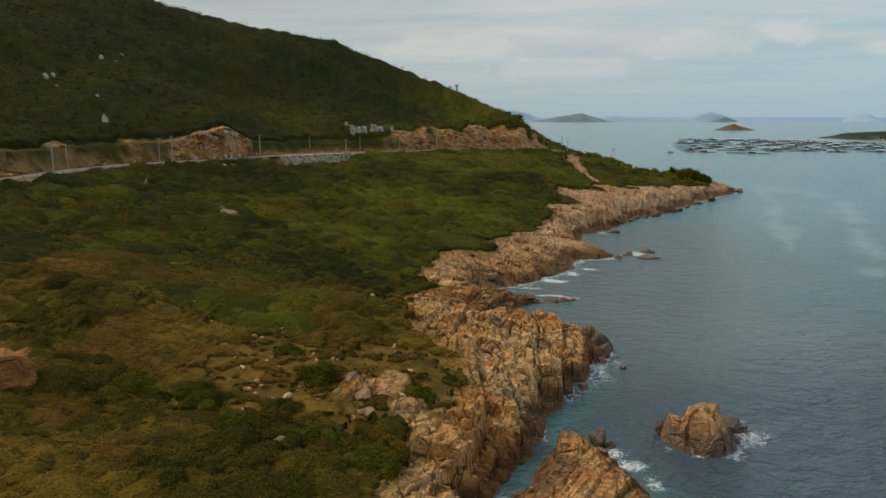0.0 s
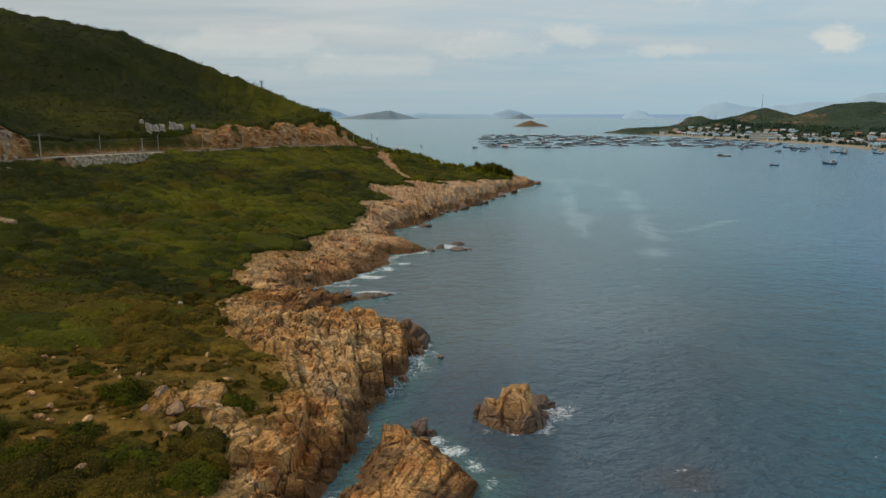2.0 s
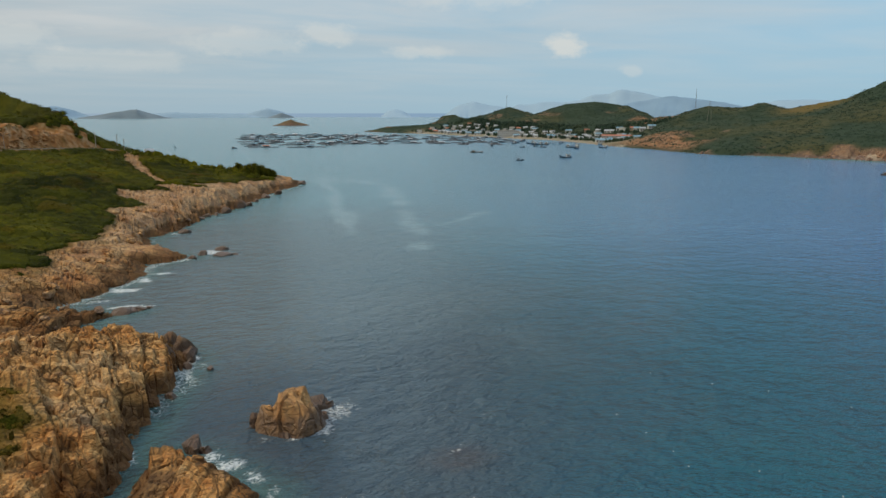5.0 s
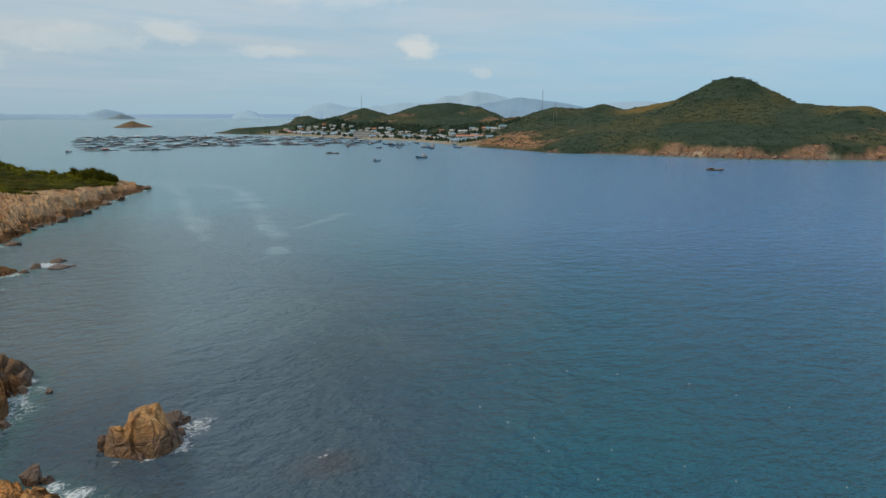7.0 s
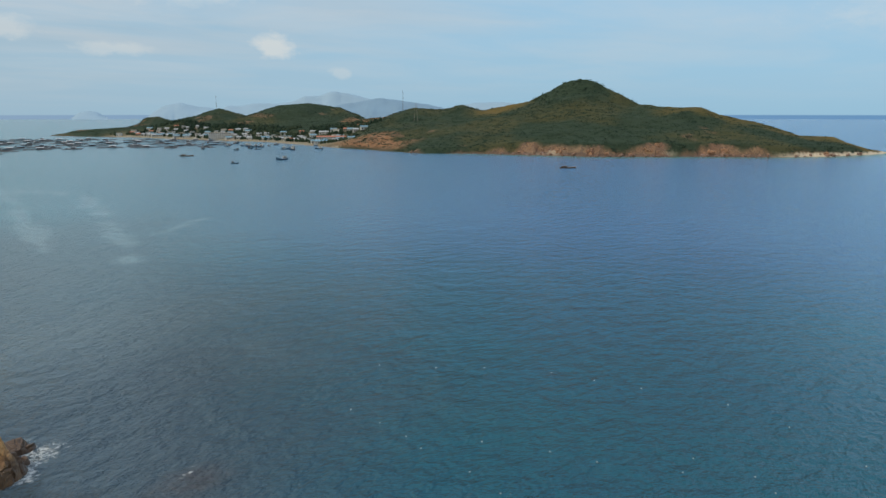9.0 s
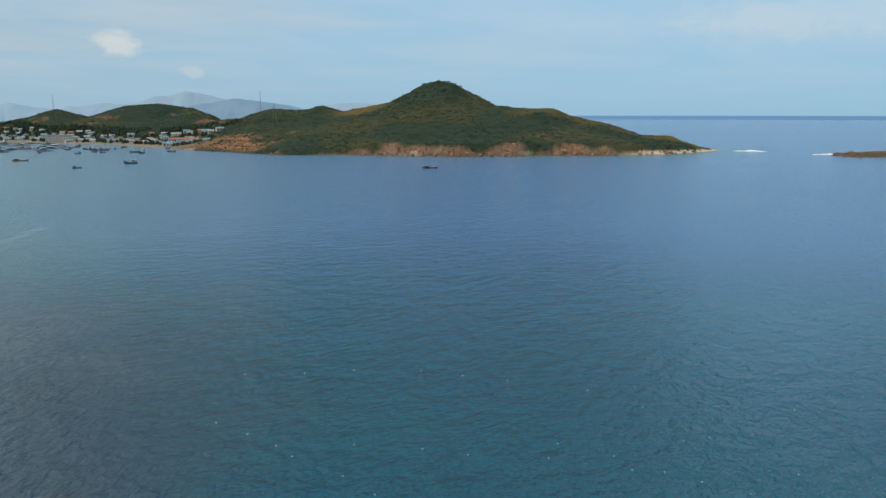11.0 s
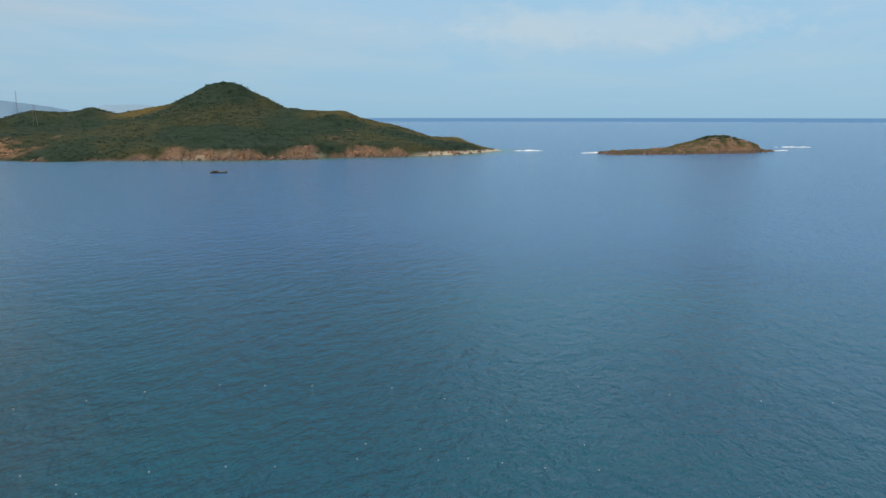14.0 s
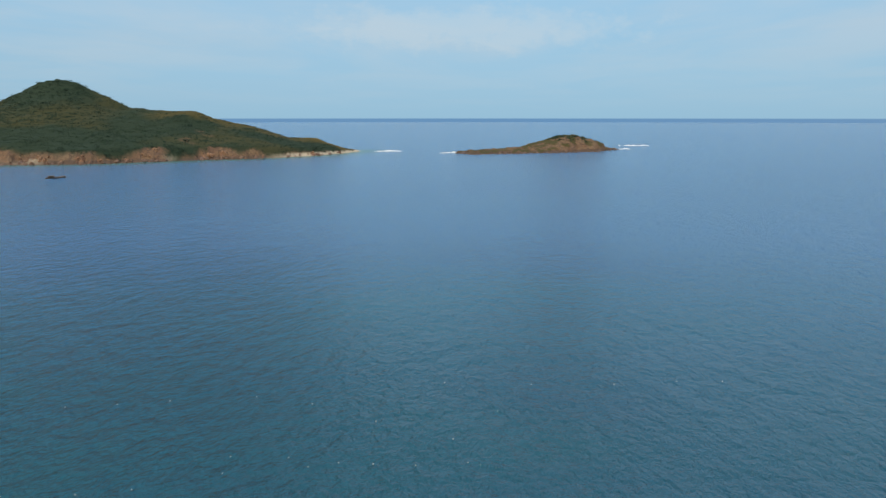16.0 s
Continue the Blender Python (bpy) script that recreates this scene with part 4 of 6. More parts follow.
def tufts(name, x, y, z, wide, tall, count, leaf, mat, label, category, seed, core=True, loose=0.32, tint=None, brown=None, kind="stuff"):
    """Many bushes in one mesh: a lumpy core each, and loose leaf clumps round it."""
    rng = np.random.default_rng(seed)
    n = len(x)
    if tint is None:
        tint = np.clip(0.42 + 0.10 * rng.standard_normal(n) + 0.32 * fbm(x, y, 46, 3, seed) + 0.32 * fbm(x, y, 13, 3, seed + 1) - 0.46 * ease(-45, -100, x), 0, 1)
    a = rng.uniform(0, 2 * np.pi, (n, count))
    up = rng.uniform(0.02, 1, (n, count))
    r = np.sqrt(1 - up ** 2) * rng.uniform(0.72, 1.08, (n, count))
    lump = 1 + 0.35 * np.sin(a * 3 + rng.uniform(0, 6, (n, 1)))
    c = np.stack([x[:, None] + wide[:, None] * r * lump * np.cos(a), y[:, None] + wide[:, None] * r * lump * np.sin(a), z[:, None] + tall[:, None] * up * rng.uniform(0.8, 1.12, (n, count))], 2)
    s = leaf * np.sqrt(wide / wide.mean())[:, None, None] * rng.uniform(0.6, 1.4, (n, count, 1))
    # each clump lies roughly along the crown's surface
    out = np.stack([r * np.cos(a), r * np.sin(a), up + 0.35], 2) + loose * rng.standard_normal((n, count, 3))
    out /= np.linalg.norm(out, axis=2, keepdims=True)
    e1 = np.cross(out, rng.standard_normal((n, count, 3)))
    e1 /= np.linalg.norm(e1, axis=2, keepdims=True)
    e2 = np.cross(out, e1)
    corners = [c + s * (math.cos(k * 2.094) * e1 + math.sin(k * 2.094) * e2 * 0.8) for k in range(3)]
    verts = np.stack(corners, 2).reshape(-1, 3)
    tints = np.repeat(np.repeat(tint, count) + rng.uniform(-0.09, 0.09, n * count), 3)
    faces = np.arange(len(verts)).reshape(-1, 3)
    if core:
        ring = 5
        ang = np.linspace(0, 2 * np.pi, ring, endpoint=False)[None, :] + rng.uniform(0, 6, (n, 1))
        levels = []
        for h, rr in ((-0.25, 0.92), (0.45, 0.76), (0.78, 0.40)):
            q = rr * rng.uniform(0.78, 1.12, (n, ring))
            levels.append(np.stack([x[:, None] + wide[:, None] * q * np.cos(ang), y[:, None] + wide[:, None] * q * np.sin(ang), z[:, None] + tall[:, None] * h * rng.uniform(0.85, 1.1, (n, ring))], 2))
        cap = np.stack([x, y, z + tall * 0.92], 1)[:, None, :]
        cv = np.concatenate(levels + [cap], 1)
        per = 3 * ring + 1
        f = []
        for lev in (0, 1):
            for k in range(ring):
                i, j = lev * ring + k, lev * ring + (k + 1) % ring
                f += [(i, j, j + ring), (i, j + ring, i + ring)]
        f += [(2 * ring + k, 2 * ring + (k + 1) % ring, 3 * ring) for k in range(ring)]
        cf = (np.array(f)[None] + per * np.arange(n)[:, None, None] + len(verts)).reshape(-1, 3)
        verts = np.concatenate([verts, cv.reshape(-1, 3)])
        tints = np.concatenate([tints, np.repeat(tint - 0.04, per)])
        faces = np.concatenate([faces, cf])
    fields = {"tint": np.clip(tints, 0, 1)}
    if brown is not None:
        fields["brown"] = np.repeat(brown, 3 * count)
    me = sheet_mesh(name, verts, faces, fields, smooth=False)
    return tagged(part(name, me, mat), label, category, kind=kind)


def scattered(n, az, reach, seed):
    """Places strewn evenly over a sector round the origin."""
    rng = np.random.default_rng(seed)
    a = np.radians(rng.uniform(*az, n))
    d = np.sqrt(rng.uniform(reach[0] ** 2, reach[1] ** 2, n))
    return d * np.sin(a), d * np.cos(a), rng


def domes(x, y, size, seed, tall, fill=1.0):
    """Rounded crowns strewn at about one to a square of the size: the canopy's height and a number for each crown."""
    ix, iy = np.floor(x / size), np.floor(y / size)
    top, own = np.zeros_like(x), np.zeros_like(x)
    for i in (-1, 0, 1):
        for j in (-1, 0, 1):
            cx, cy = ix + i, iy + j
            px = (cx + 0.5 + 0.45 * (2 * lattice(cx, cy, seed) - 1)) * size - x
            py = (cy + 0.5 + 0.45 * (2 * lattice(cx, cy, seed + 5) - 1)) * size - y
            big = lattice(cx, cy, seed + 9)
            r = size * (0.38 + 0.5 * big)
            h = np.sqrt(np.maximum(0, 1 - (px * px + py * py) / (r * r))) * tall * (0.45 + 0.8 * big) * (lattice(cx, cy, seed + 13) < fill)
            own = np.where(h > top, lattice(cx, cy, seed + 17), own)
            top = np.maximum(top, h)
    return top, own


def crowns(x, y, layers, seed):
    """Several sizes of crown over one another, their outlines broken up."""
    wx, wy = x + 0.9 * fbm(x, y, 3.5, 3, seed + 40), y + 0.9 * fbm(x, y, 3.5, 3, seed + 44)
    top, own = np.zeros_like(x), np.full(x.shape, 0.4)
    for k, (size, tall, fill) in enumerate(layers):
        h, o = domes(wx, wy, size, seed + 100 * k, tall, fill)
        own = np.where(h > top, o, own)
        top = np.maximum(top, h)
    return top + 0.10 * top * fbm(x, y, 1.3, 3, seed + 48), own


def spread(lo, hi, step):
    """Distances that grow by a share of themselves, squared, as the ground is seen more flatly."""
    d = [lo]
    while d[-1] < hi:
        d.append(d[-1] + max(step, step * (d[-1] / 130) ** 1.5))
    return np.array(d)


def cover(name, az, way, step_az, grown, mat, label, category):
    """A closed canopy on the ground: one sheet whose crowns rise where grown() lets them."""
    a, d = (g.ravel() for g in np.meshgrid(np.radians(np.arange(az[0], az[1], step_az)), way))
    x, y = d * np.sin(a), d * np.cos(a)
    z, top, veg, tint, brown = grown(x, y)
    z = np.where(veg > 0.3, z + 0.1 + top * ease(0.25, 0.75, veg), z - 6.0)
    me = sheet_mesh(name, np.stack([x, y, z], 1), grid_faces(len(np.arange(az[0], az[1], step_az)), len(way)), {"tint": np.clip(tint, 0, 1), "brown": np.clip(brown, 0, 1)})
    tagged(part(name, me, mat), label, category, kind="stuff")


def hill_grown(x, y):
    z, shore, bare, bank, dry, road, side = land(x, y)
    veg = (side > 0) * ease(8.5, 11, road + 1.5 * fbm(x, y, 5, 3, 309)) * (1 - ease(0.15, 0.35, bank)) * ease(10, 14, shore)
    top, own = crowns(x, y, ((7.5, 1.9, 0.5), (4.0, 1.4, 0.8), (2.4, 0.9, 1.0)), 1301)
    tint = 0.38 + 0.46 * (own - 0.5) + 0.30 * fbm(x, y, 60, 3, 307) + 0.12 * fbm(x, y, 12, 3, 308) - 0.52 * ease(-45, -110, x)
    return z, top, veg, tint, 0.15 * ease(0.2, 0.9, fbm(x, y, 50, 3, 310)) + 0.15 * (own > 0.92)


def slope_grown(x, y):
    z, shore, bare, bank, dry, road, side = land(x, y)
    az = np.degrees(np.arctan2(x, y))
    far = np.hypot(x * 0.8, y)
    band = ease(96, 126, far + 16 * fbm(x, y, 35, 3, 313))
    open_ = ease(0.15, 0.6, fbm(x, y, 26, 4, 319)) * (1 - ease(150, 210, far))
    veg = (side <= 0) * ease(5.2, 7, road) * (1 - ease(0.0, 0.5, bare)) * (1 - ease(0.2, 0.5, bank)) * ease(4, 14, shore) * band * (1 - 0.85 * open_)
    veg = veg * (1 - ((az > -21) & (az < -13) & (road < 12)))
    top, own = crowns(x, y, ((6.5, 2.1, 0.35), (3.6, 1.5, 0.7), (2.0, 0.95, 0.9), (1.2, 0.6, 1.0)), 2301)
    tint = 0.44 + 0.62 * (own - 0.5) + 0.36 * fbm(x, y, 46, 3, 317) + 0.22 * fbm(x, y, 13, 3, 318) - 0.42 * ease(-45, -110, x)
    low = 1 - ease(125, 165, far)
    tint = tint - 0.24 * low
    return z, top * (1 - 0.45 * low) * (0.25 + 0.75 * ease(14, 42, shore)), veg, tint, 0.45 * (own > 0.88) + 0.4 * ease(0.3, 0.9, fbm(x, y, 22, 3, 320)) + 0.55 * low * ease(-0.1, 0.5, fbm(x, y, 14, 3, 322))


def heath_grown(x, y):
    z, shore, bare, bank, dry, road, side = land(x, y)
    d = np.hypot(x, y)
    near = 1 - ease(60, 80, d + 0.5 * (x + 25) + 8 * fbm(x, y, 12, 3, 329))
    patch = fbm(x, y, 11, 4, 323) + 0.55 * near + 0.45 * ease(-24, -48, x) + 0.35 * ease(104, 128, d) - 0.20
    veg = (side <= 0) * (1 - ease(0.12, 0.3, bare)) * ease(7, 12, shore + 3 * fbm(x, y, 7, 3, 331)) * ease(-0.3, 0.35, patch + 0.35 * fbm(x, y, 3.2, 3, 337)) * (1 - ease(150, 190, np.hypot(x * 0.8, y)))
    low, own = crowns(x, y, ((2.2, 0.42, 0.5), (1.2, 0.30, 0.9), (0.7, 0.18, 1.0)), 3301)
    veg = np.maximum(veg, 0.62 * (own < 0.34) * (low > 0.06) * (bare < 0.35) * (shore > 5) * (side <= 0) * (d < 140))
    tall, crown = crowns(x, y, ((3.4, 1.5, 0.45), (2.0, 1.1, 0.75), (1.1, 0.7, 0.9)), 4301)
    lush = ease(0.15, 0.45, fbm(x, y, 12, 3, 333) + 0.75 * near - 0.05)
    top = np.maximum(low, tall * lush)
    own = np.where(tall * lush > low, crown, own)
    tint = 0.44 + 0.55 * (own - 0.5) + 0.34 * fbm(x, y, 16, 3, 335) - 0.16 * lush
    brown = (1 - 0.85 * lush) * ease(0.05, 0.4, fbm(x, y, 6.5, 3, 336) + 0.5 * (own - 0.5)) * 0.85
    return z, top, veg, tint, brown


def leafy(name, grown, n, az, reach, seed, wide, leaf, count, mat, label, category):
    """Loose leaf sprays over a canopy, in its colours."""
    x, y, rng = scattered(n, az, reach, seed)
    z, top, veg, tint, brown = grown(x, y)
    keep = rng.uniform(0.05, 0.6, n) < veg
    x, y, z, top, veg, tint, brown = (v[keep] for v in (x, y, z, top, veg, tint, brown))
    w = wide * rng.uniform(0.6, 1.5, len(x))
    tufts(name, x, y, z + top * veg - 0.05, w, w * 0.45, count, leaf, mat, label, category, seed + 2, core=False, loose=0.18, tint=np.clip(tint + rng.uniform(-0.1, 0.14, len(x)), 0, 1), brown=np.clip(brown, 0, 1))


def bush(x, y, wide, tall, seed, mat, label):
    """One bush: a dozen leafy lobes grown together."""
    rng = np.random.default_rng(seed)
    n = 14
    a, r = rng.uniform(0, 2 * np.pi, n), np.sqrt(rng.uniform(0, 1, n)) * 0.62
    px, py = x + wide * r * np.cos(a), y + wide * r * np.sin(a)
    w = wide * rng.uniform(0.3, 0.5, n)
    z = np.array([height_at(*p) for p in zip(px, py)])
    tufts("bush", px, py, z - 0.1, w, tall * (1.0 - 0.55 * r) * rng.uniform(0.7, 1.05, n), 420, 0.12, mat, label, "bush", seed, loose=0.35, kind="", tint=np.clip(0.4 + 0.12 * rng.standard_normal(n), 0, 1))


def plant_headland():
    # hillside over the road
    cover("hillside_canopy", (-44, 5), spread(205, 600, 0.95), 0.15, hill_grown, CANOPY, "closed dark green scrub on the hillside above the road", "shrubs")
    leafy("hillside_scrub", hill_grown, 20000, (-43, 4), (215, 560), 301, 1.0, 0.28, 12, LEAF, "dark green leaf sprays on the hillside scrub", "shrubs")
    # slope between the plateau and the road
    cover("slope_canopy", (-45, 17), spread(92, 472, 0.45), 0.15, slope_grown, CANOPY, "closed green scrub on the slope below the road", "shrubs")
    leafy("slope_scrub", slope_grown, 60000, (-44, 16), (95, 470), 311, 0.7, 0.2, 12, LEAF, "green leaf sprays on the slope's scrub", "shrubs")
    # tall scrub along the spur
    x, y, rng = scattered(1500, (-2, 14.2), (330, 470), 351)
    z, shore, bare, bank, dry, road, side = land(x, y)
    keep = (bare < 0.4) & (shore > 7) & (road < 26) & (bank < 0.3) & (line_way(x, y, ROAD)[0] > 8)
    x, y, z = x[keep], y[keep], z[keep]
    w = rng.uniform(1.3, 2.7, len(x))
    tufts("spur_scrub", x, y, z - 0.3, w, w * rng.uniform(0.7, 1.15, len(x)), 40, 0.5, LEAF, "tall dark green scrub on the headland's spur", "shrubs", 353)
    # the dense clump that stands on the spur's end
    rng = np.random.default_rng(361)
    x, y = rng.normal(0, 1, 46), rng.normal(0, 1, 46)
    a = np.radians(12.0 + 0.62 * x)
    x, y = (409 + 3.0 * y) * np.sin(a), (409 + 3.0 * y) * np.cos(a)
    z = land(x, y)[0]
    w = rng.uniform(1.5, 2.6, len(x))
    tufts("headland_bushes", x, y, z - 0.2, w, w * rng.uniform(1.5, 2.2, len(x)), 140, 0.42, LEAF_DARK, "tall dark green bushes at the end of the headland", "bushes", 363, loose=0.5)
    # heath and bushes on the plateau
    cover("heath_canopy", (-47, 5), spread(46, 160, 0.22), 0.15, heath_grown, HEATH, "low russet and olive heath on the plateau", "heath")
    leafy("heath", heath_grown, 60000, (-46, 4), (48, 155), 321, 0.42, 0.10, 14, LEAF_DRY, "dry leaf sprays of the plateau's heath", "heath")
    x, y, rng = scattered(14000, (-46, 2), (48, 150), 325)
    z, shore, bare, bank, dry, road, side = land(x, y)
    keep = (bare < 0.45) & (shore > 5) & (rng.uniform(0, 1, len(x)) < 0.5)
    w = rng.uniform(0.15, 0.5, len(x))[keep]
    tufts("dry_grass", x[keep], y[keep], z[keep], w, w * 0.6, 12, 0.07, LEAF_DRY, "tufts of dry grass between the stones", "grass", 327, core=False, loose=0.9)
    for k, (bx, by, wide, tall, dark) in enumerate(((-25.0, 80.6, 3.1, 2.7, True), (-12.7, 80.6, 2.3, 1.2, False), (-29.5, 67.5, 3.0, 1.7, True), (-26.3, 71.5, 2.4, 1.6, True), (-21.0, 66.5, 3.6, 1.9, False), (-14.8, 64.5, 3.4, 1.8, False),
                                                    (-35.8, 71.5, 3.6, 2.0, True), (-6.4, 80.2, 1.2, 0.9, False), (-43.5, 72.5, 3.4, 2.0, True), (-31.0, 88.0, 2.2, 1.0, True), (-9.2, 86.8, 1.6, 0.8, True))):
        bush(bx, by, wide, tall, 900 + k, LEAF_DARK if dark else LEAF, "dense dark green bush standing in the heath" if dark else "leafy green bush among grass and rock")


def plant_peninsula():
    rng = np.random.default_rng(341)
    x, y = rng.uniform(530, 880, 30000), rng.uniform(160, 1400, 30000)
    z, way = peninsula(x, y)
    village = (y > 660) & (y < 1240) & (way < 55)
    sparse = golden(x, y)
    keep = (way > 2) & (far_bare(x, y, way) < 0.4) & ~village & (rng.uniform(0, 1, len(x)) > 0.92 * sparse)
    x, y, z = x[keep], y[keep], z[keep]
    w = rng.uniform(1.8, 4.0, len(x))
    tufts("peninsula_scrub", x, y, z - 0.5, w, w * rng.uniform(0.1, 0.26, len(x)), 14, 0.75, LEAF_HAZED, "dark green scrub over the peninsula's hills", "shrubs", 347, core=False, loose=0.1, tint=np.clip(0.42 + 0.30 * fbm(x, y, 60, 3, 348) + 0.12 * fbm(x, y, 14, 2, 349), 0, 1))


def plant_islet():
    rng = np.random.default_rng(371)
    x, y = rng.uniform(845, 890, 700), rng.uniform(-135, -60, 700)
    z, way = island(SPIT_ISLE, SPIT_RIDGE, 0.8, x, y, 4, 141)
    keep = (z > 13) | (rng.uniform(0, 1, 700) < 0.12) & (way > 10)
    x, y, z = x[keep], y[keep], z[keep]
    w = rng.uniform(0.8, 1.8, len(x))
    tufts("islet_scrub", x, y, z - 0.2, w, w * 0.6, 10, 0.6, LEAF_HAZED, "dark scrub on top of the low islet", "shrubs", 373)


plant_headland()
plant_peninsula()
plant_islet()


# ---- rocks ----
CRAG = make_rock("reddish_crag", 0.5, 0.55)
PALE_FACE = make_rock("pale_cut_rock", 1.2, 0.6, (0.40, 0.34, 0.27))

def boulder_mesh(name, size, seed, cuts=15, fine=3):
    """A block of granite: a ball cut by many planes, then roughened."""
    rng = random.Random(seed)
    bm = bmesh.new()
    bmesh.ops.create_icosphere(bm, subdivisions=fine, radius=1)
    planes = []
    for _ in range(cuts):
        n = Vector((rng.gauss(0, 1), rng.gauss(0, 1), rng.gauss(0, 0.7))).normalized()
        planes.append((n, rng.uniform(0.42, 0.72)))
    shift = Vector((rng.uniform(-50, 50), rng.uniform(-50, 50), rng.uniform(-50, 50)))
    for v in bm.verts:
        d = v.co.normalized()
        r = min([1.0] + [h / d.dot(n) for n, h in planes if d.dot(n) > 0.05])
        r *= 1.35 * (1 + 0.05 * noise.noise(d * 2.1 + shift) + 0.03 * noise.noise(d * 6 + shift))
        v.co = Vector((d.x * r * size[0], d.y * r * size[1], d.z * r * size[2]))
    me = bpy.data.meshes.new(name)
    bm.to_mesh(me)
    bm.free()
    return me


def dome_mesh(name, size, seed, cracks):
    """A tall rounded rock split by upright cracks: (angle, width, depth) each."""
    rng = random.Random(seed)
    bm = bmesh.new()
    bmesh.ops.create_icosphere(bm, subdivisions=5, radius=1)
    planes = [(Vector((rng.gauss(0, 1), rng.gauss(0, 1), rng.gauss(0.3, 0.6))).normalized(), rng.uniform(0.78, 0.95)) for _ in range(14)]
    shift = Vector((rng.uniform(-50, 50), rng.uniform(-50, 50), rng.uniform(-50, 50)))
    for v in bm.verts:
        d = v.co.normalized()
        r = min([(abs(d.x) ** 2.3 + abs(d.y) ** 2.3 + abs(d.z) ** 2.3) ** (-1 / 2.3)] + [h / d.dot(n) for n, h in planes if d.dot(n) > 0.05])
        r *= 1 + 0.20 * noise.noise(d * 1.3 + shift) + 0.06 * noise.noise(d * 3.5 + shift) + 0.02 * noise.noise(d * 11 + shift)
        a = math.atan2(d.y, d.x) + 0.12 * noise.noise(d * 2.5 - shift)
        for at, wide, deep in cracks:
            r -= deep * math.exp(-((a - at) / wide) ** 2) * min(1.0, math.hypot(d.x, d.y) * 2)
        slim = 1 - 0.22 * d.z * r
        v.co = Vector((d.x * r * slim * size[0], d.y * r * slim * size[1], d.z * r * size[2]))
    me = bpy.data.meshes.new(name)
    bm.to_mesh(me)
    bm.free()
    return me


def slab_mesh(name, size, seed):
    """An upright slab: a broken box with worn corners."""
    rng = random.Random(seed)
    bm = bmesh.new()
    bmesh.ops.create_cube(bm, size=2)
    bmesh.ops.bevel(bm, geom=bm.edges[:], offset=0.10, segments=2, affect="EDGES")
    bmesh.ops.subdivide_edges(bm, edges=[e for e in bm.edges if e.calc_length() > 0.8], cuts=3, use_grid_fill=True)
    shift, lean = Vector((rng.uniform(-50, 50), rng.uniform(-50, 50), 0)), rng.uniform(-0.25, 0.25)
    for v in bm.verts:
        d = (1 + 0.42 * noise.noise(v.co * 1.1 + shift) + 0.14 * noise.noise(v.co * 3 + shift)) * (1 - 0.16 * v.co.z)
        v.co = Vector(((v.co.x * d + lean * v.co.z) * size[0], v.co.y * d * size[1], v.co.z * d * size[2]))
    me = bpy.data.meshes.new(name)
    bm.to_mesh(me)
    bm.free()
    return me


def rock_at(name, x, y, z, size, seed, turn=0, mat=None, label="", category="boulder", group="", fine=3):
    ob = part(name, boulder_mesh(name, size, seed, fine=fine), mat or GRANITE)
    ob.matrix_basis = pose(x, y, z, 0, 0, turn)
    return tagged(ob, label, category, group)


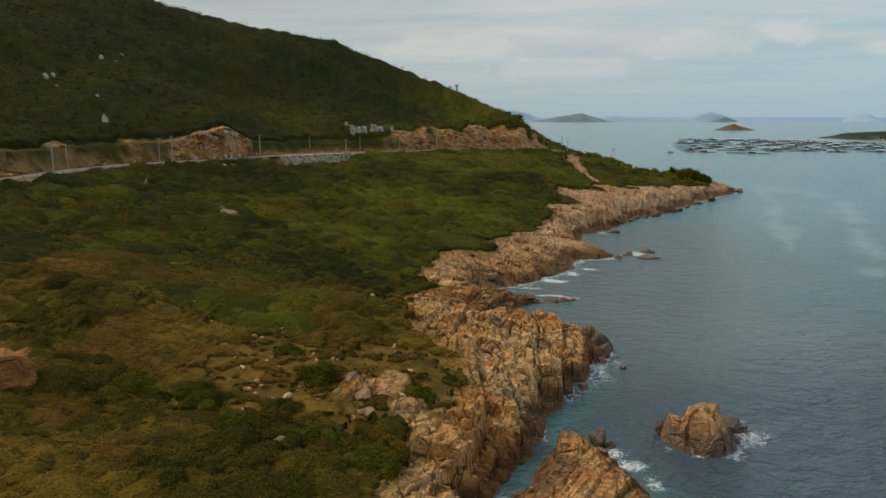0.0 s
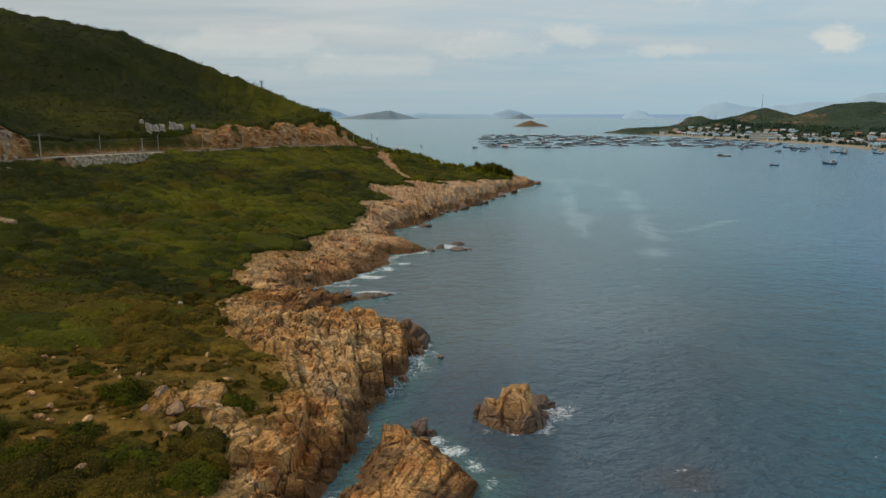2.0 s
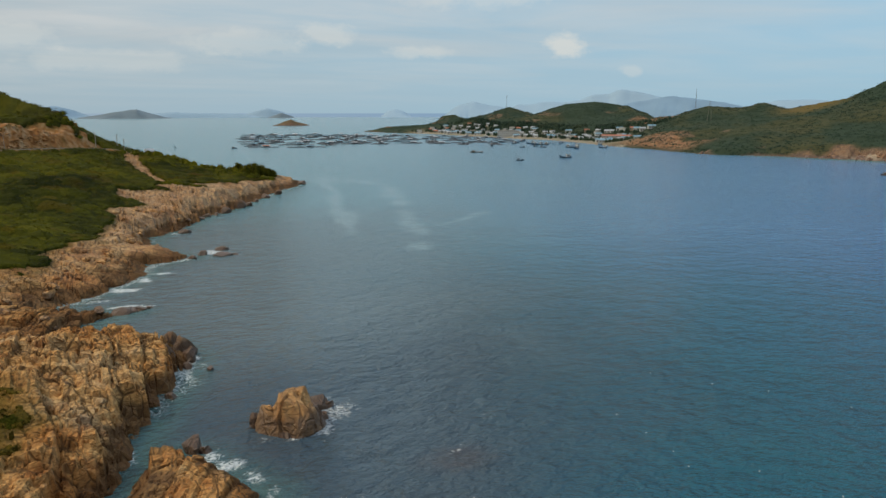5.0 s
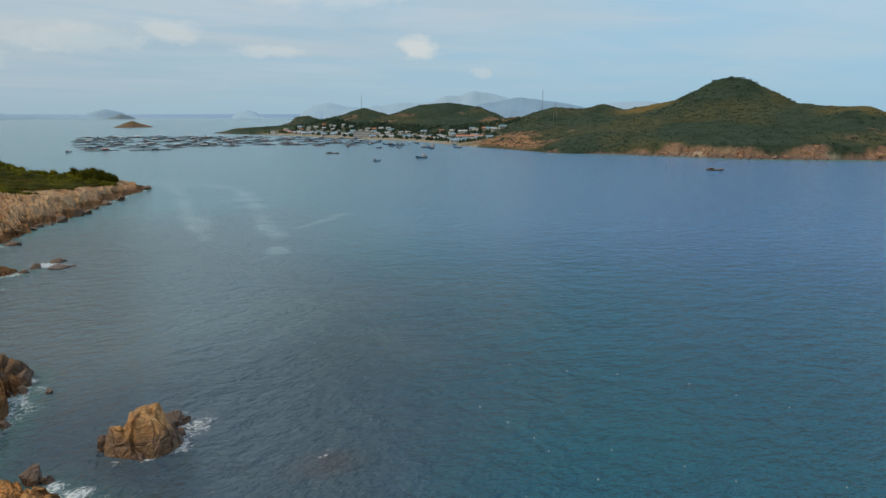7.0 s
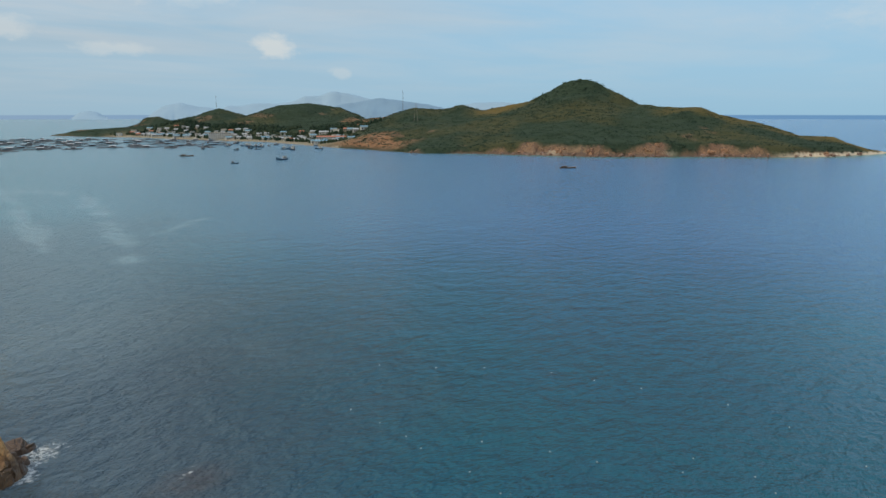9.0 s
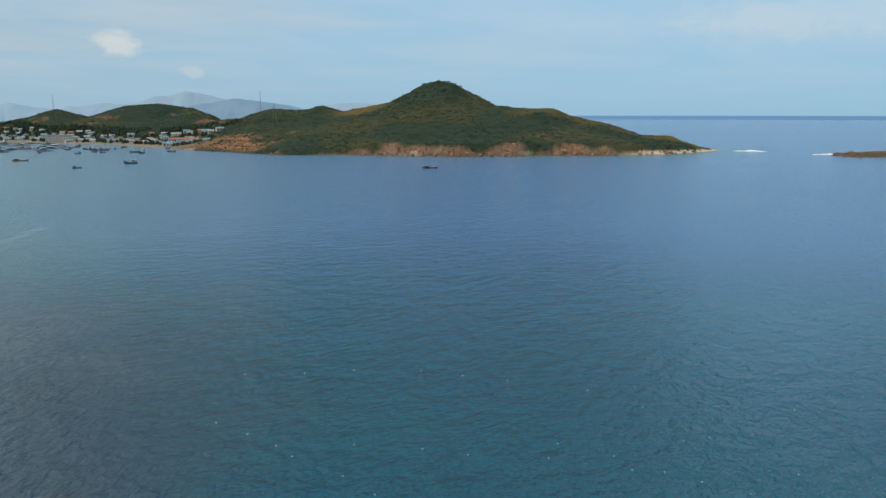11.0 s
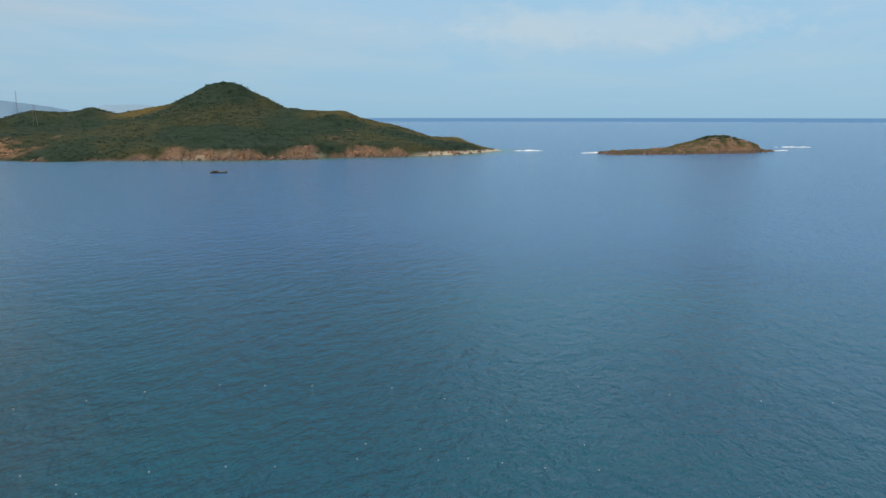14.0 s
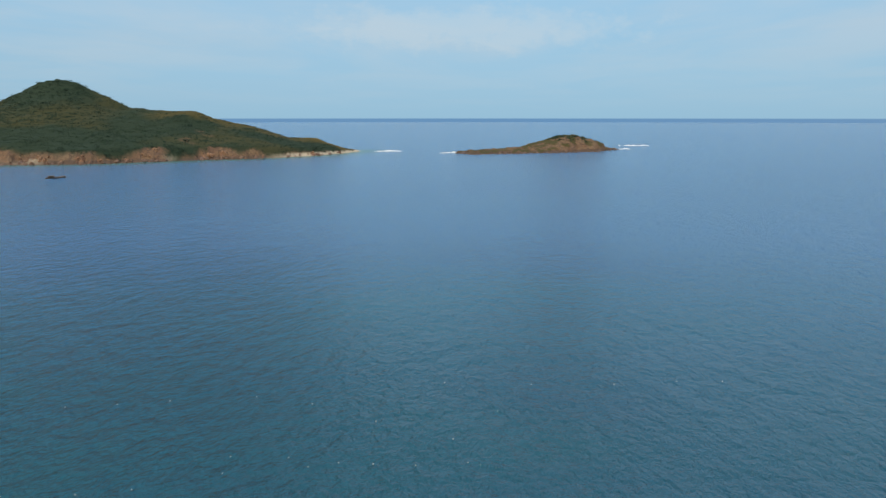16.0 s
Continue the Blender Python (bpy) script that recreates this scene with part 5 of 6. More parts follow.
def build_rocks():
    grain = make_rock("stack_granite", 0.9, 0.12, (0.22, 0.13, 0.06))
    stack = tagged(new("sea_stack"), "cracked orange granite islet standing in the foam", "islet")
    stack.location = (20.9, 87.9, 0)
    dome = part("rock_block", dome_mesh("rock_block", (3.5, 3.8, 5.9), 400, ((-2.35, 0.05, 0.14), (-0.95, 0.03, 0.14), (-0.45, 0.04, 0.09))), grain, stack)
    dome.matrix_basis = pose(0.6, -0.6, 0.0, 0, 0, 0)
    flank = part("rock_block", dome_mesh("rock_block", (1.7, 2.0, 3.3), 402, ((-1.2, 0.05, 0.14), (-2.0, 0.05, 0.10))), grain, stack)
    flank.matrix_basis = pose(-2.3, -0.3, 0.0, 0, 6, 20)
    blocks = ((-3.9, 1.5, 0.5, 0.8, 0.8, 1.7, 10), (-2.4, 1.6, 1.2, 0.7, 0.7, 1.6, 35), (3.6, 0.2, 0.5, 1.0, 1.9, 2.0, 20), (4.9, 3.8, 0.5, 2.0, 1.2, 1.3, -15), (6.5, 3.4, 0.2, 0.8, 0.6, 0.7, 5),
              (-1.0, -3.4, -0.3, 0.8, 0.8, 1.3, 70), (4.0, -1.9, -0.2, 1.0, 1.1, 1.2, 25), (1.0, 2.8, 0.4, 2.2, 1.6, 2.2, 0), (5.0, 0.6, -0.1, 1.0, 0.8, 0.9, 60))
    for k, (dx, dy, dz, sx, sy, sz, turn) in enumerate(blocks):
        ob = part("rock_block", boulder_mesh("rock_block", (sx, sy, sz), 410 + k, 12), grain if k in (1, 7) else WET_ROCK, stack)
        ob.matrix_basis = pose(dx, dy, dz, 0, 0, turn)
    for k, (x, y, s, h) in enumerate(((12.2, 122.5, 2.0, 3.4), (11.0, 126.5, 1.9, 3.0), (9.6, 119.5, 1.6, 2.6), (12.9, 119, 1.4, 2.0), (8.2, 129.5, 0.9, 0.9), (5.6, 131.3, 0.9, 0.8), (15.3, 113.5, 0.7, 0.5), (12.2, 116, 1.1, 0.9), (8.4, 104.5, 1.1, 0.8), (8.9, 85.6, 1.4, 1.5), (10.3, 84.8, 0.9, 0.7),
                                      (4.0, 155.4, 2.2, 0.7), (6.2, 155.8, 1.8, 0.6), (8.2, 156.4, 1.5, 0.5), (9.9, 157.0, 1.0, 0.4), (33.0, 208.0, 3.0, 0.75), (34.5, 217, 2.6, 0.7), (28, 211, 1.8, 0.9), (28.5, 252.5, 2.4, 1.2), (41, 288, 2.0, 1.2), (49, 295, 2.0, 1.5),
                                      (57, 309, 2.8, 2.2), (62, 314, 2.2, 1.5), (75, 340, 2.2, 1.4), (84, 352, 2.4, 1.5), (108, 396, 2.8, 1.4), (45, 291, 1.2, 0.7), (68, 327, 1.6, 0.9), (38.5, 282, 1.4, 0.8), (25, 206.5, 1.4, 0.6), (36.5, 207.5, 1.2, 0.5), (-7, 137.5, 0.8, 0.6), (-5.5, 139, 0.9, 0.7), (-6.3, 133.2, 1.0, 0.8))):
        rock_at("sea_rock", x, y, h * 0.25, (s, s * 0.85, h), 430 + k, k * 37, WET_ROCK, label="dark wet granite rock at the waterline", group="rocks at the waterline")
    rng = random.Random(77)
    meshes = [boulder_mesh("boulder", (1, 0.85, 0.75), 470 + k, fine=2) for k in range(9)]
    bx, by = np.random.default_rng(471).uniform((-30, 60), (34, 275), (5000, 2)).T
    bz, shore, bare, *_ = land(bx, by)
    for made, i in enumerate(np.flatnonzero((bare > 0.7) & (shore > 2.5) & (shore < 26))[:110]):
        s = rng.uniform(0.35, 1.0) * (1.0 if by[i] < 150 else 1.7)
        ob = part("boulder", meshes[made % 9], GRANITE)
        ob.matrix_basis = pose(bx[i], by[i], bz[i] + s * 0.15, rng.uniform(-20, 20), rng.uniform(-20, 20), rng.uniform(0, 360)) @ Matrix.Diagonal((s, s * rng.uniform(0.7, 1.2), s * rng.uniform(0.7, 1.1), 1))
        tagged(ob, "loose weathered granite boulder on the rocky shore", "boulder", "loose boulders on the shore")
    orange_crag = make_rock("orange_crag", 1.0, 0.8, (0.27, 0.095, 0.018))
    heath_stone = make_rock("heath_stone", 1.8, 0.65, (0.185, 0.125, 0.078))
    # pale stones among the heath and on the slope
    stones = [(polar(-23.6, 187), 3.0, 1.6), (polar(-23.9, 194), 1.3, 1.0), (polar(-29.2, 222), 1.0, 1.0), (polar(-12.6, 125), 1.1, 1.1), (polar(-10.3, 124), 1.5, 0.8), (polar(-31.6, 84), 2.6, 1.0),
              (polar(-34, 104), 1.5, 0.8), ((-20.8, 80.6), 2.0, 2.4), (polar(-13.4, 80), 2.6, 1.0), (polar(-15.6, 80), 1.3, 1.4), (polar(-20.6, 70), 1.8, 1.2), (polar(-22, 84), 1.0, 0.5), (polar(-17, 98), 0.6, 0.5),
              (polar(-25.5, 87), 0.5, 0.4), (polar(-23.0, 258), 3.6, 1.6), (polar(-13, 76), 2.0, 1.0), (polar(-11.5, 80), 2.4, 0.9)]
    for k, (p, s, h) in enumerate(stones):
        s = s * (1.0 if k in (0, 1, 2, 14) else 0.68)
        rock_at("field_stone", *p, height_at(*p) + h * 0.05 + (1.3 if k < 3 else 0.0), (s * 0.85, s * 0.6, h * (1.5 if k < 3 else 0.5)), 500 + k + (k > 4), (k + (k > 4)) * 53, GREY_STONE if k in (3, 4) else heath_stone, "pale weathered stone showing above the scrub", "stone", "stones in the heath")
    cx, cy = polar(-38.9, 87)
    crag = part("crag", slab_mesh("crag", (2.1, 1.7, 2.6), 505), orange_crag)
    crag.matrix_basis = pose(cx, cy, height_at(cx, cy) + 0.9, 0, 0, 38)
    tagged(crag, "orange granite crag rising from the scrub", "stone")
    for k, (hx, hy, s) in enumerate(((-182.5, 260.9, 2.0), (-184.1, 267.6, 1.7), (-170.7, 249.7, 1.5), (-157.9, 253.1, 1.9), (-141.1, 229.9, 2.1), (-143.5, 233, 1.3), (-192.9, 332.4, 2.2), (-191.5, 313.1, 1.8), (-188, 318, 1.4))):
        rock_at("hill_stone", hx, hy, height_at(hx, hy) + 0.9, (s * 0.66, s * 0.5, s * 0.85), 700 + k, k * 61, GREY_STONE, "pale grey stone showing through the hillside scrub", "stone", "stones on the hillside", fine=2)
    for k in range(16):
        hx, hy = -102 + rng.uniform(-5, 7), 234.5 + rng.uniform(-3.5, 2.5)
        s = rng.uniform(0.5, 1.2)
        rock_at("rubble_stone", hx, hy, height_at(hx, hy) + 0.5, (s, s * 0.8, s * 0.7), 720 + k, k * 61, GREY_STONE, "pale rubble tipped below the road", "stone", "rubble below the road", fine=2)
    for n in range(130):
        az, d = rng.uniform(-27, -6), rng.uniform(74, 122)
        x, y = polar(az, d)
        z, shore, bare, *_ = (v[0] for v in land(np.array([x]), np.array([y])))
        s = 0.15 + 0.5 * rng.random() ** 2
        ob = part("small_stone", meshes[n % 9], heath_stone)
        ob.matrix_basis = pose(x, y, z + s * 0.1, 0, 0, rng.uniform(0, 360)) @ Matrix.Diagonal((s, s, s, 1))
        tagged(ob, "small pale stone lying in the dry grass", "stone", "stones in the heath")
    # stones in the face of the road cuts
    sx, sy, pick = scattered(9000, (-38, 0), (200, 430), 575)
    z, shore, bare, bank, _, road, side = land(sx, sy)
    for k in range(30):
        az = -25.6 + 0.105 * k + pick.uniform(-0.2, 0.2)
        p = polar(az, np.interp(az, [-28, -23.6, -20.3], [253, 270, 290]) + 6.3 + 1.6 * (k % 4))
        s = pick.uniform(0.8, 1.5)
        rock_at("bank_rock", *p, height_at(*p) - 0.1, (s, s * 0.8, s * 0.9), 600 + k, k * 41, PALE_FACE, "pale grey broken rock in the road cut", "rock", "stones in the road cut", fine=2)
    cut = np.flatnonzero((side > 0) & (road > 4.5) & (road < 13) & (bank > 0.5))[:90]
    for k, i in enumerate(cut):
        s = pick.uniform(0.4, 1.3)
        ob = part("bank_stone", meshes[k % 9], GRANITE if k % 3 else GREY_STONE)
        ob.matrix_basis = pose(sx[i], sy[i], z[i], pick.uniform(-30, 30), 0, pick.uniform(0, 360)) @ Matrix.Diagonal((s, s, s, 1))
        tagged(ob, "stone sticking out of the clay road cut", "stone", "stones in the road cut")
    # broken crags along the peninsula's shore
    crags = [boulder_mesh("crag_rock", (1.3, 1.0, 1.0), 560 + k, 20, fine=3) for k in range(7)]
    cx, cy = pick.uniform(520, 830, 9000), pick.uniform(160, 560, 9000)
    cz, cway = peninsula(cx, cy)
    foot = np.flatnonzero((cway > 0) & (cway < 15) & ((cy < 430) | (pick.uniform(0, 1, 9000) < 0.3)) & (far_bare(cx, cy, cway + 3) > 0.6))[:110]
    for done, i in enumerate(foot):
        x, y, z = cx[i], cy[i], cz[i]
        s = rng.uniform(1.0, 2.8)
        ob = part("crag_rock", crags[done % 7], CRAG)
        ob.matrix_basis = pose(x, y, z - s * 0.25, rng.uniform(-15, 15), rng.uniform(-15, 15), rng.uniform(0, 360)) @ Matrix.Diagonal((s, s, s * rng.uniform(0.8, 1.4), 1))
        tagged(ob, "reddish broken crag at the foot of the peninsula", "rock", "crags on the far shore")
    for k in range(46):
        a, b = random.Random(k).choice(list(zip(SPIT_ISLE, SPIT_ISLE[1:])))
        f = rng.random()
        x, y = a[0] + f * (b[0] - a[0]) + rng.uniform(1, 4), a[1] + f * (b[1] - a[1])
        s = rng.uniform(0.7, 2.2)
        ob = part("crag_rock", crags[k % 7], CRAG)
        ob.matrix_basis = pose(x, y, s * 0.2, 0, 0, rng.uniform(0, 360)) @ Matrix.Diagonal((s, s, s * 0.8, 1))
        tagged(ob, "dark rock on the shore of the low islet", "rock", "crags on the far shore")
    # crag of grey slabs over the road
    for k, (az, d, s, h) in enumerate(((-13.9, 348, 1.9, 3.6), (-13.5, 350, 2.3, 2.8), (-13.0, 352, 2.0, 3.0), (-12.3, 358, 3.0, 3.4), (-11.8, 361, 2.2, 2.6), (-14.4, 362, 1.5, 2.0), (-10.9, 366, 1.5, 1.8))):
        p = polar(az, d)
        ob = part("crag_slab", slab_mesh("crag_slab", (s * 0.58, s * 0.5, h * 0.92), 540 + k), GREY_STONE)
        ob.matrix_basis = pose(*p, height_at(*p) + h * 0.45, 0, 0, -12 + 9 * (k % 4))
        tagged(ob, "grey upright rock slab on the hillside", "rock", "grey slabs above the road")


build_rocks()


# ---- roadside ----
PALE_POLE = make_plain("pale_concrete", (0.27, 0.245, 0.205), 0.9, 0, 0.15, 1.5)


def power_pole():
    root = tagged(new("power_pole"), "tall concrete power pole with a crossarm beside the road", "power pole", "poles along the road")
    bm = bmesh.new()
    tube(bm, (0, 0, -0.5), (0, 0, 8.5), 0.25, 0.17)
    part("shaft", bm, PALE_POLE, root)
    arm = part("crossarm", boxes((0, 0, 8.0, 1.8, 0.12, 0.12)), STEEL, root)
    for dx in (-0.8, 0, 0.8):
        bm = bmesh.new()
        tube(bm, (dx, 0, 8.06 if dx else 8.5), (dx, 0, 8.32 if dx else 8.76), 0.07, 0.04, 6)
        part("insulator", bm, CONCRETE, arm)
    return root


def street_lamp():
    root = tagged(new("street_lamp"), "slim steel street lamp with a curved arm", "street lamp", "lamps along the road")
    bm = bmesh.new()
    tube(bm, (0, 0, -0.3), (0, 0, 7.0), 0.15, 0.10)
    part("shaft", bm, PALE_POLE, root)
    bm = bmesh.new()
    for a, b in zip([(0, 0, 7), (0.25, 0, 7.5), (0.8, 0, 7.8)], [(0.25, 0, 7.5), (0.8, 0, 7.8), (1.5, 0, 7.85)]):
        tube(bm, a, b, 0.05, 0.045, 6)
    arm = part("arm", bm, STEEL, root)
    part("lamp_head", boxes((1.75, 0, 7.83, 0.6, 0.24, 0.12)), STEEL, arm)
    return root


def build_roadside():
    def spot(az, off):
        a = radians(az)
        best = min(((p, q, k / 40) for p, q in zip(ROAD, ROAD[1:]) for k in range(41)), key=lambda c: abs(math.atan2(*Vector(c[0]).lerp(Vector(c[1]), c[2]).xy) - a))
        c = Vector(best[0]).lerp(Vector(best[1]), best[2])
        run = (Vector(best[1]) - Vector(best[0])).normalized()
        side = Vector((run.y, -run.x, 0))
        return c + side * off, math.degrees(math.atan2(run.y, run.x))
    pole, lamp_post = None, None
    tops = []
    for az in (-36.2, -28.0, -21.7, -15.0, -8.0, 0.4):
        c, turn = spot(az, 4.8)
        m = pose(c.x, c.y, height_at(c.x, c.y), 0, 0, turn + 90)
        if pole is None:
            pole = power_pole()
            pole.matrix_basis = m
            tops.append(pole)
        else:
            tops.append(copy_thing(pole, m))
    for az, d in ((2.3, 468), (2.75, 466)):
        p = polar(az, d)
        copy_thing(pole, pose(*p, height_at(*p), 0, 0, 30))
    for az in (-33.3, -27.5, -22.3, -16.6, -9.8, -4.2, -12.9):
        c, turn = spot(az, -4.3)
        m = pose(c.x, c.y, c.z - 0.1, 0, 0, turn - 90)
        if lamp_post is None:
            lamp_post = street_lamp()
            lamp_post.matrix_basis = m
        else:
            copy_thing(lamp_post, m)
    for dx in (-0.8, 0.0, 0.8):
        for a, b in zip(tops, tops[1:]):
            pa = a.matrix_basis @ Vector((dx, 0, 8.3 if dx else 8.75))
            pb = b.matrix_basis @ Vector((dx, 0, 8.3 if dx else 8.75))
            way = [pa.lerp(pb, k / 8) - Vector((0, 0, 1.2 * (1 - (k / 4 - 1) ** 2))) for k in range(9)]
            bm = bmesh.new()
            rings = [[bm.verts.new(p + Vector((0, 0.014 * math.cos(a), 0.014 * math.sin(a)))) for a in (0, 2.1, 4.2)] for p in way]
            for r, s in zip(rings, rings[1:]):
                for k in range(3):
                    bm.faces.new((r[k], r[(k + 1) % 3], s[(k + 1) % 3], s[k]))
            tagged(part("power_cable", bm, STEEL), "sagging power cable between roadside poles", "cable", "cables along the road")
    # masonry wall that carries the bend, with its railing
    wall = tagged(new("retaining_wall"), "grey rubble retaining wall under the road bend", "wall", kind="structure")
    bm = bmesh.new()
    rows, rough = [], random.Random(19)
    for k in range(25):
        c, _ = spot(-20.2 + k * 0.27, 3.3)
        f, _ = spot(-20.2 + k * 0.27, 7.6)
        g, _ = spot(-20.2 + k * 0.27, 9.0)
        rows.append([bm.verts.new((c.x, c.y, c.z - 7)), bm.verts.new((c.x, c.y, c.z + 0.1))])
        for n in range(9):
            q = f.lerp(g, n / 8)
            rows[-1].append(bm.verts.new((q.x + rough.uniform(-0.3, 0.3), q.y + rough.uniform(-0.3, 0.3), f.z + 0.1 - 0.85 * n - (rough.uniform(0, 0.3) if n else 0))))
    for a, b in zip(rows, rows[1:]):
        for k in range(10):
            bm.faces.new((a[k], a[k + 1], b[k + 1], b[k]))
    bm.faces.new(rows[0])
    bm.faces.new(rows[-1][::-1])
    part("masonry", bm, MASONRY, wall)
    rail = tagged(new("guard_rail"), "pale steel guard rail along the road bend", "guard rail")
    ends = [spot(-20.2 + k * 0.54, 7.2)[0] for k in range(13)]
    for p in ends:
        part("post", boxes((p.x, p.y, p.z + 0.4, 0.14, 0.14, 1.0)), CONCRETE, rail)
    bm = bmesh.new()
    for p, q in zip(ends, ends[1:]):
        tube(bm, p + Vector((0, 0, 0.75)), q + Vector((0, 0, 0.75)), 0.13, 0.13, 6)
    part("beam", bm, STEEL, rail)
    for k in range(13):
        c, turn = spot(-38 + k * 0.84, 4.4)
        ob = part("marker_post", boxes((0, 0, 0.3, 0.2, 0.2, 0.8)), CONCRETE)
        ob.matrix_basis = pose(c.x, c.y, c.z, 0, 0, turn)
        tagged(ob, "short pale concrete marker post at the road's edge", "marker post", "marker posts")


build_roadside()


# ---- village, boats and fish farm ----
WHITE = make_plain("limewash", (0.46, 0.46, 0.43), 0.9, 0, 0.12, 0.3)
TIN = make_plain("tin_roof", (0.36, 0.38, 0.40), 0.6, 0.2, 0.25, 0.4)
RED_TILE = make_plain("red_tile", (0.34, 0.15, 0.10), 0.85, 0, 0.25, 0.5)
BLUE_TIN = make_plain("blue_tin", (0.16, 0.28, 0.36), 0.6, 0.1, 0.2, 0.4)
TIMBER = make_plain("grey_timber", (0.150, 0.155, 0.165), 0.9, 0, 0.3, 1.0)
DARK = make_plain("dark_opening", (0.04, 0.04, 0.045), 0.5, 0, 0.1, 1.0)
HULL_BLUE = make_plain("blue_hull", (0.05, 0.10, 0.16), 0.6, 0, 0.3, 0.8)
HULL_BROWN = make_plain("brown_hull", (0.14, 0.09, 0.06), 0.7, 0, 0.3, 0.8)


def house(wide, deep, tall, wall_mat, roof_mat, pitched):
    root = new("house")
    part("wall", boxes((0, 0, tall / 2 - 0.5, wide, deep, tall + 1)), wall_mat, root)
    bm = bmesh.new()
    if pitched:
        w, d, h = wide / 2 + 0.4, deep / 2 + 0.4, tall + 1.6
        v = [bm.verts.new(p) for p in ((-w, -d, tall), (w, -d, tall), (w, d, tall), (-w, d, tall), (-w, 0, h), (w, 0, h))]
        for f in ((0, 1, 5, 4), (2, 3, 4, 5), (0, 4, 3), (1, 2, 5), (3, 2, 1, 0)):
            bm.faces.new([v[i] for i in f])
    else:
        bmesh.ops.create_cube(bm, size=1, matrix=pose(0, 0, tall + 0.15) @ Matrix.Diagonal((wide + 0.5, deep + 0.5, 0.3, 1)))
    part("roof", bm, roof_mat, root)
    for lev in range(max(1, int(tall / 3))):
        for k in range(int(wide / 3)):
            part("window" if lev or k else "door", boxes((-wide / 2 + 1.6 + 3 * k, -deep / 2 - 0.02, 1.5 + 3 * lev if lev or k else 1.0, 1.3, 0.1, 1.3 if lev or k else 2.0)), DARK, root)
    return root


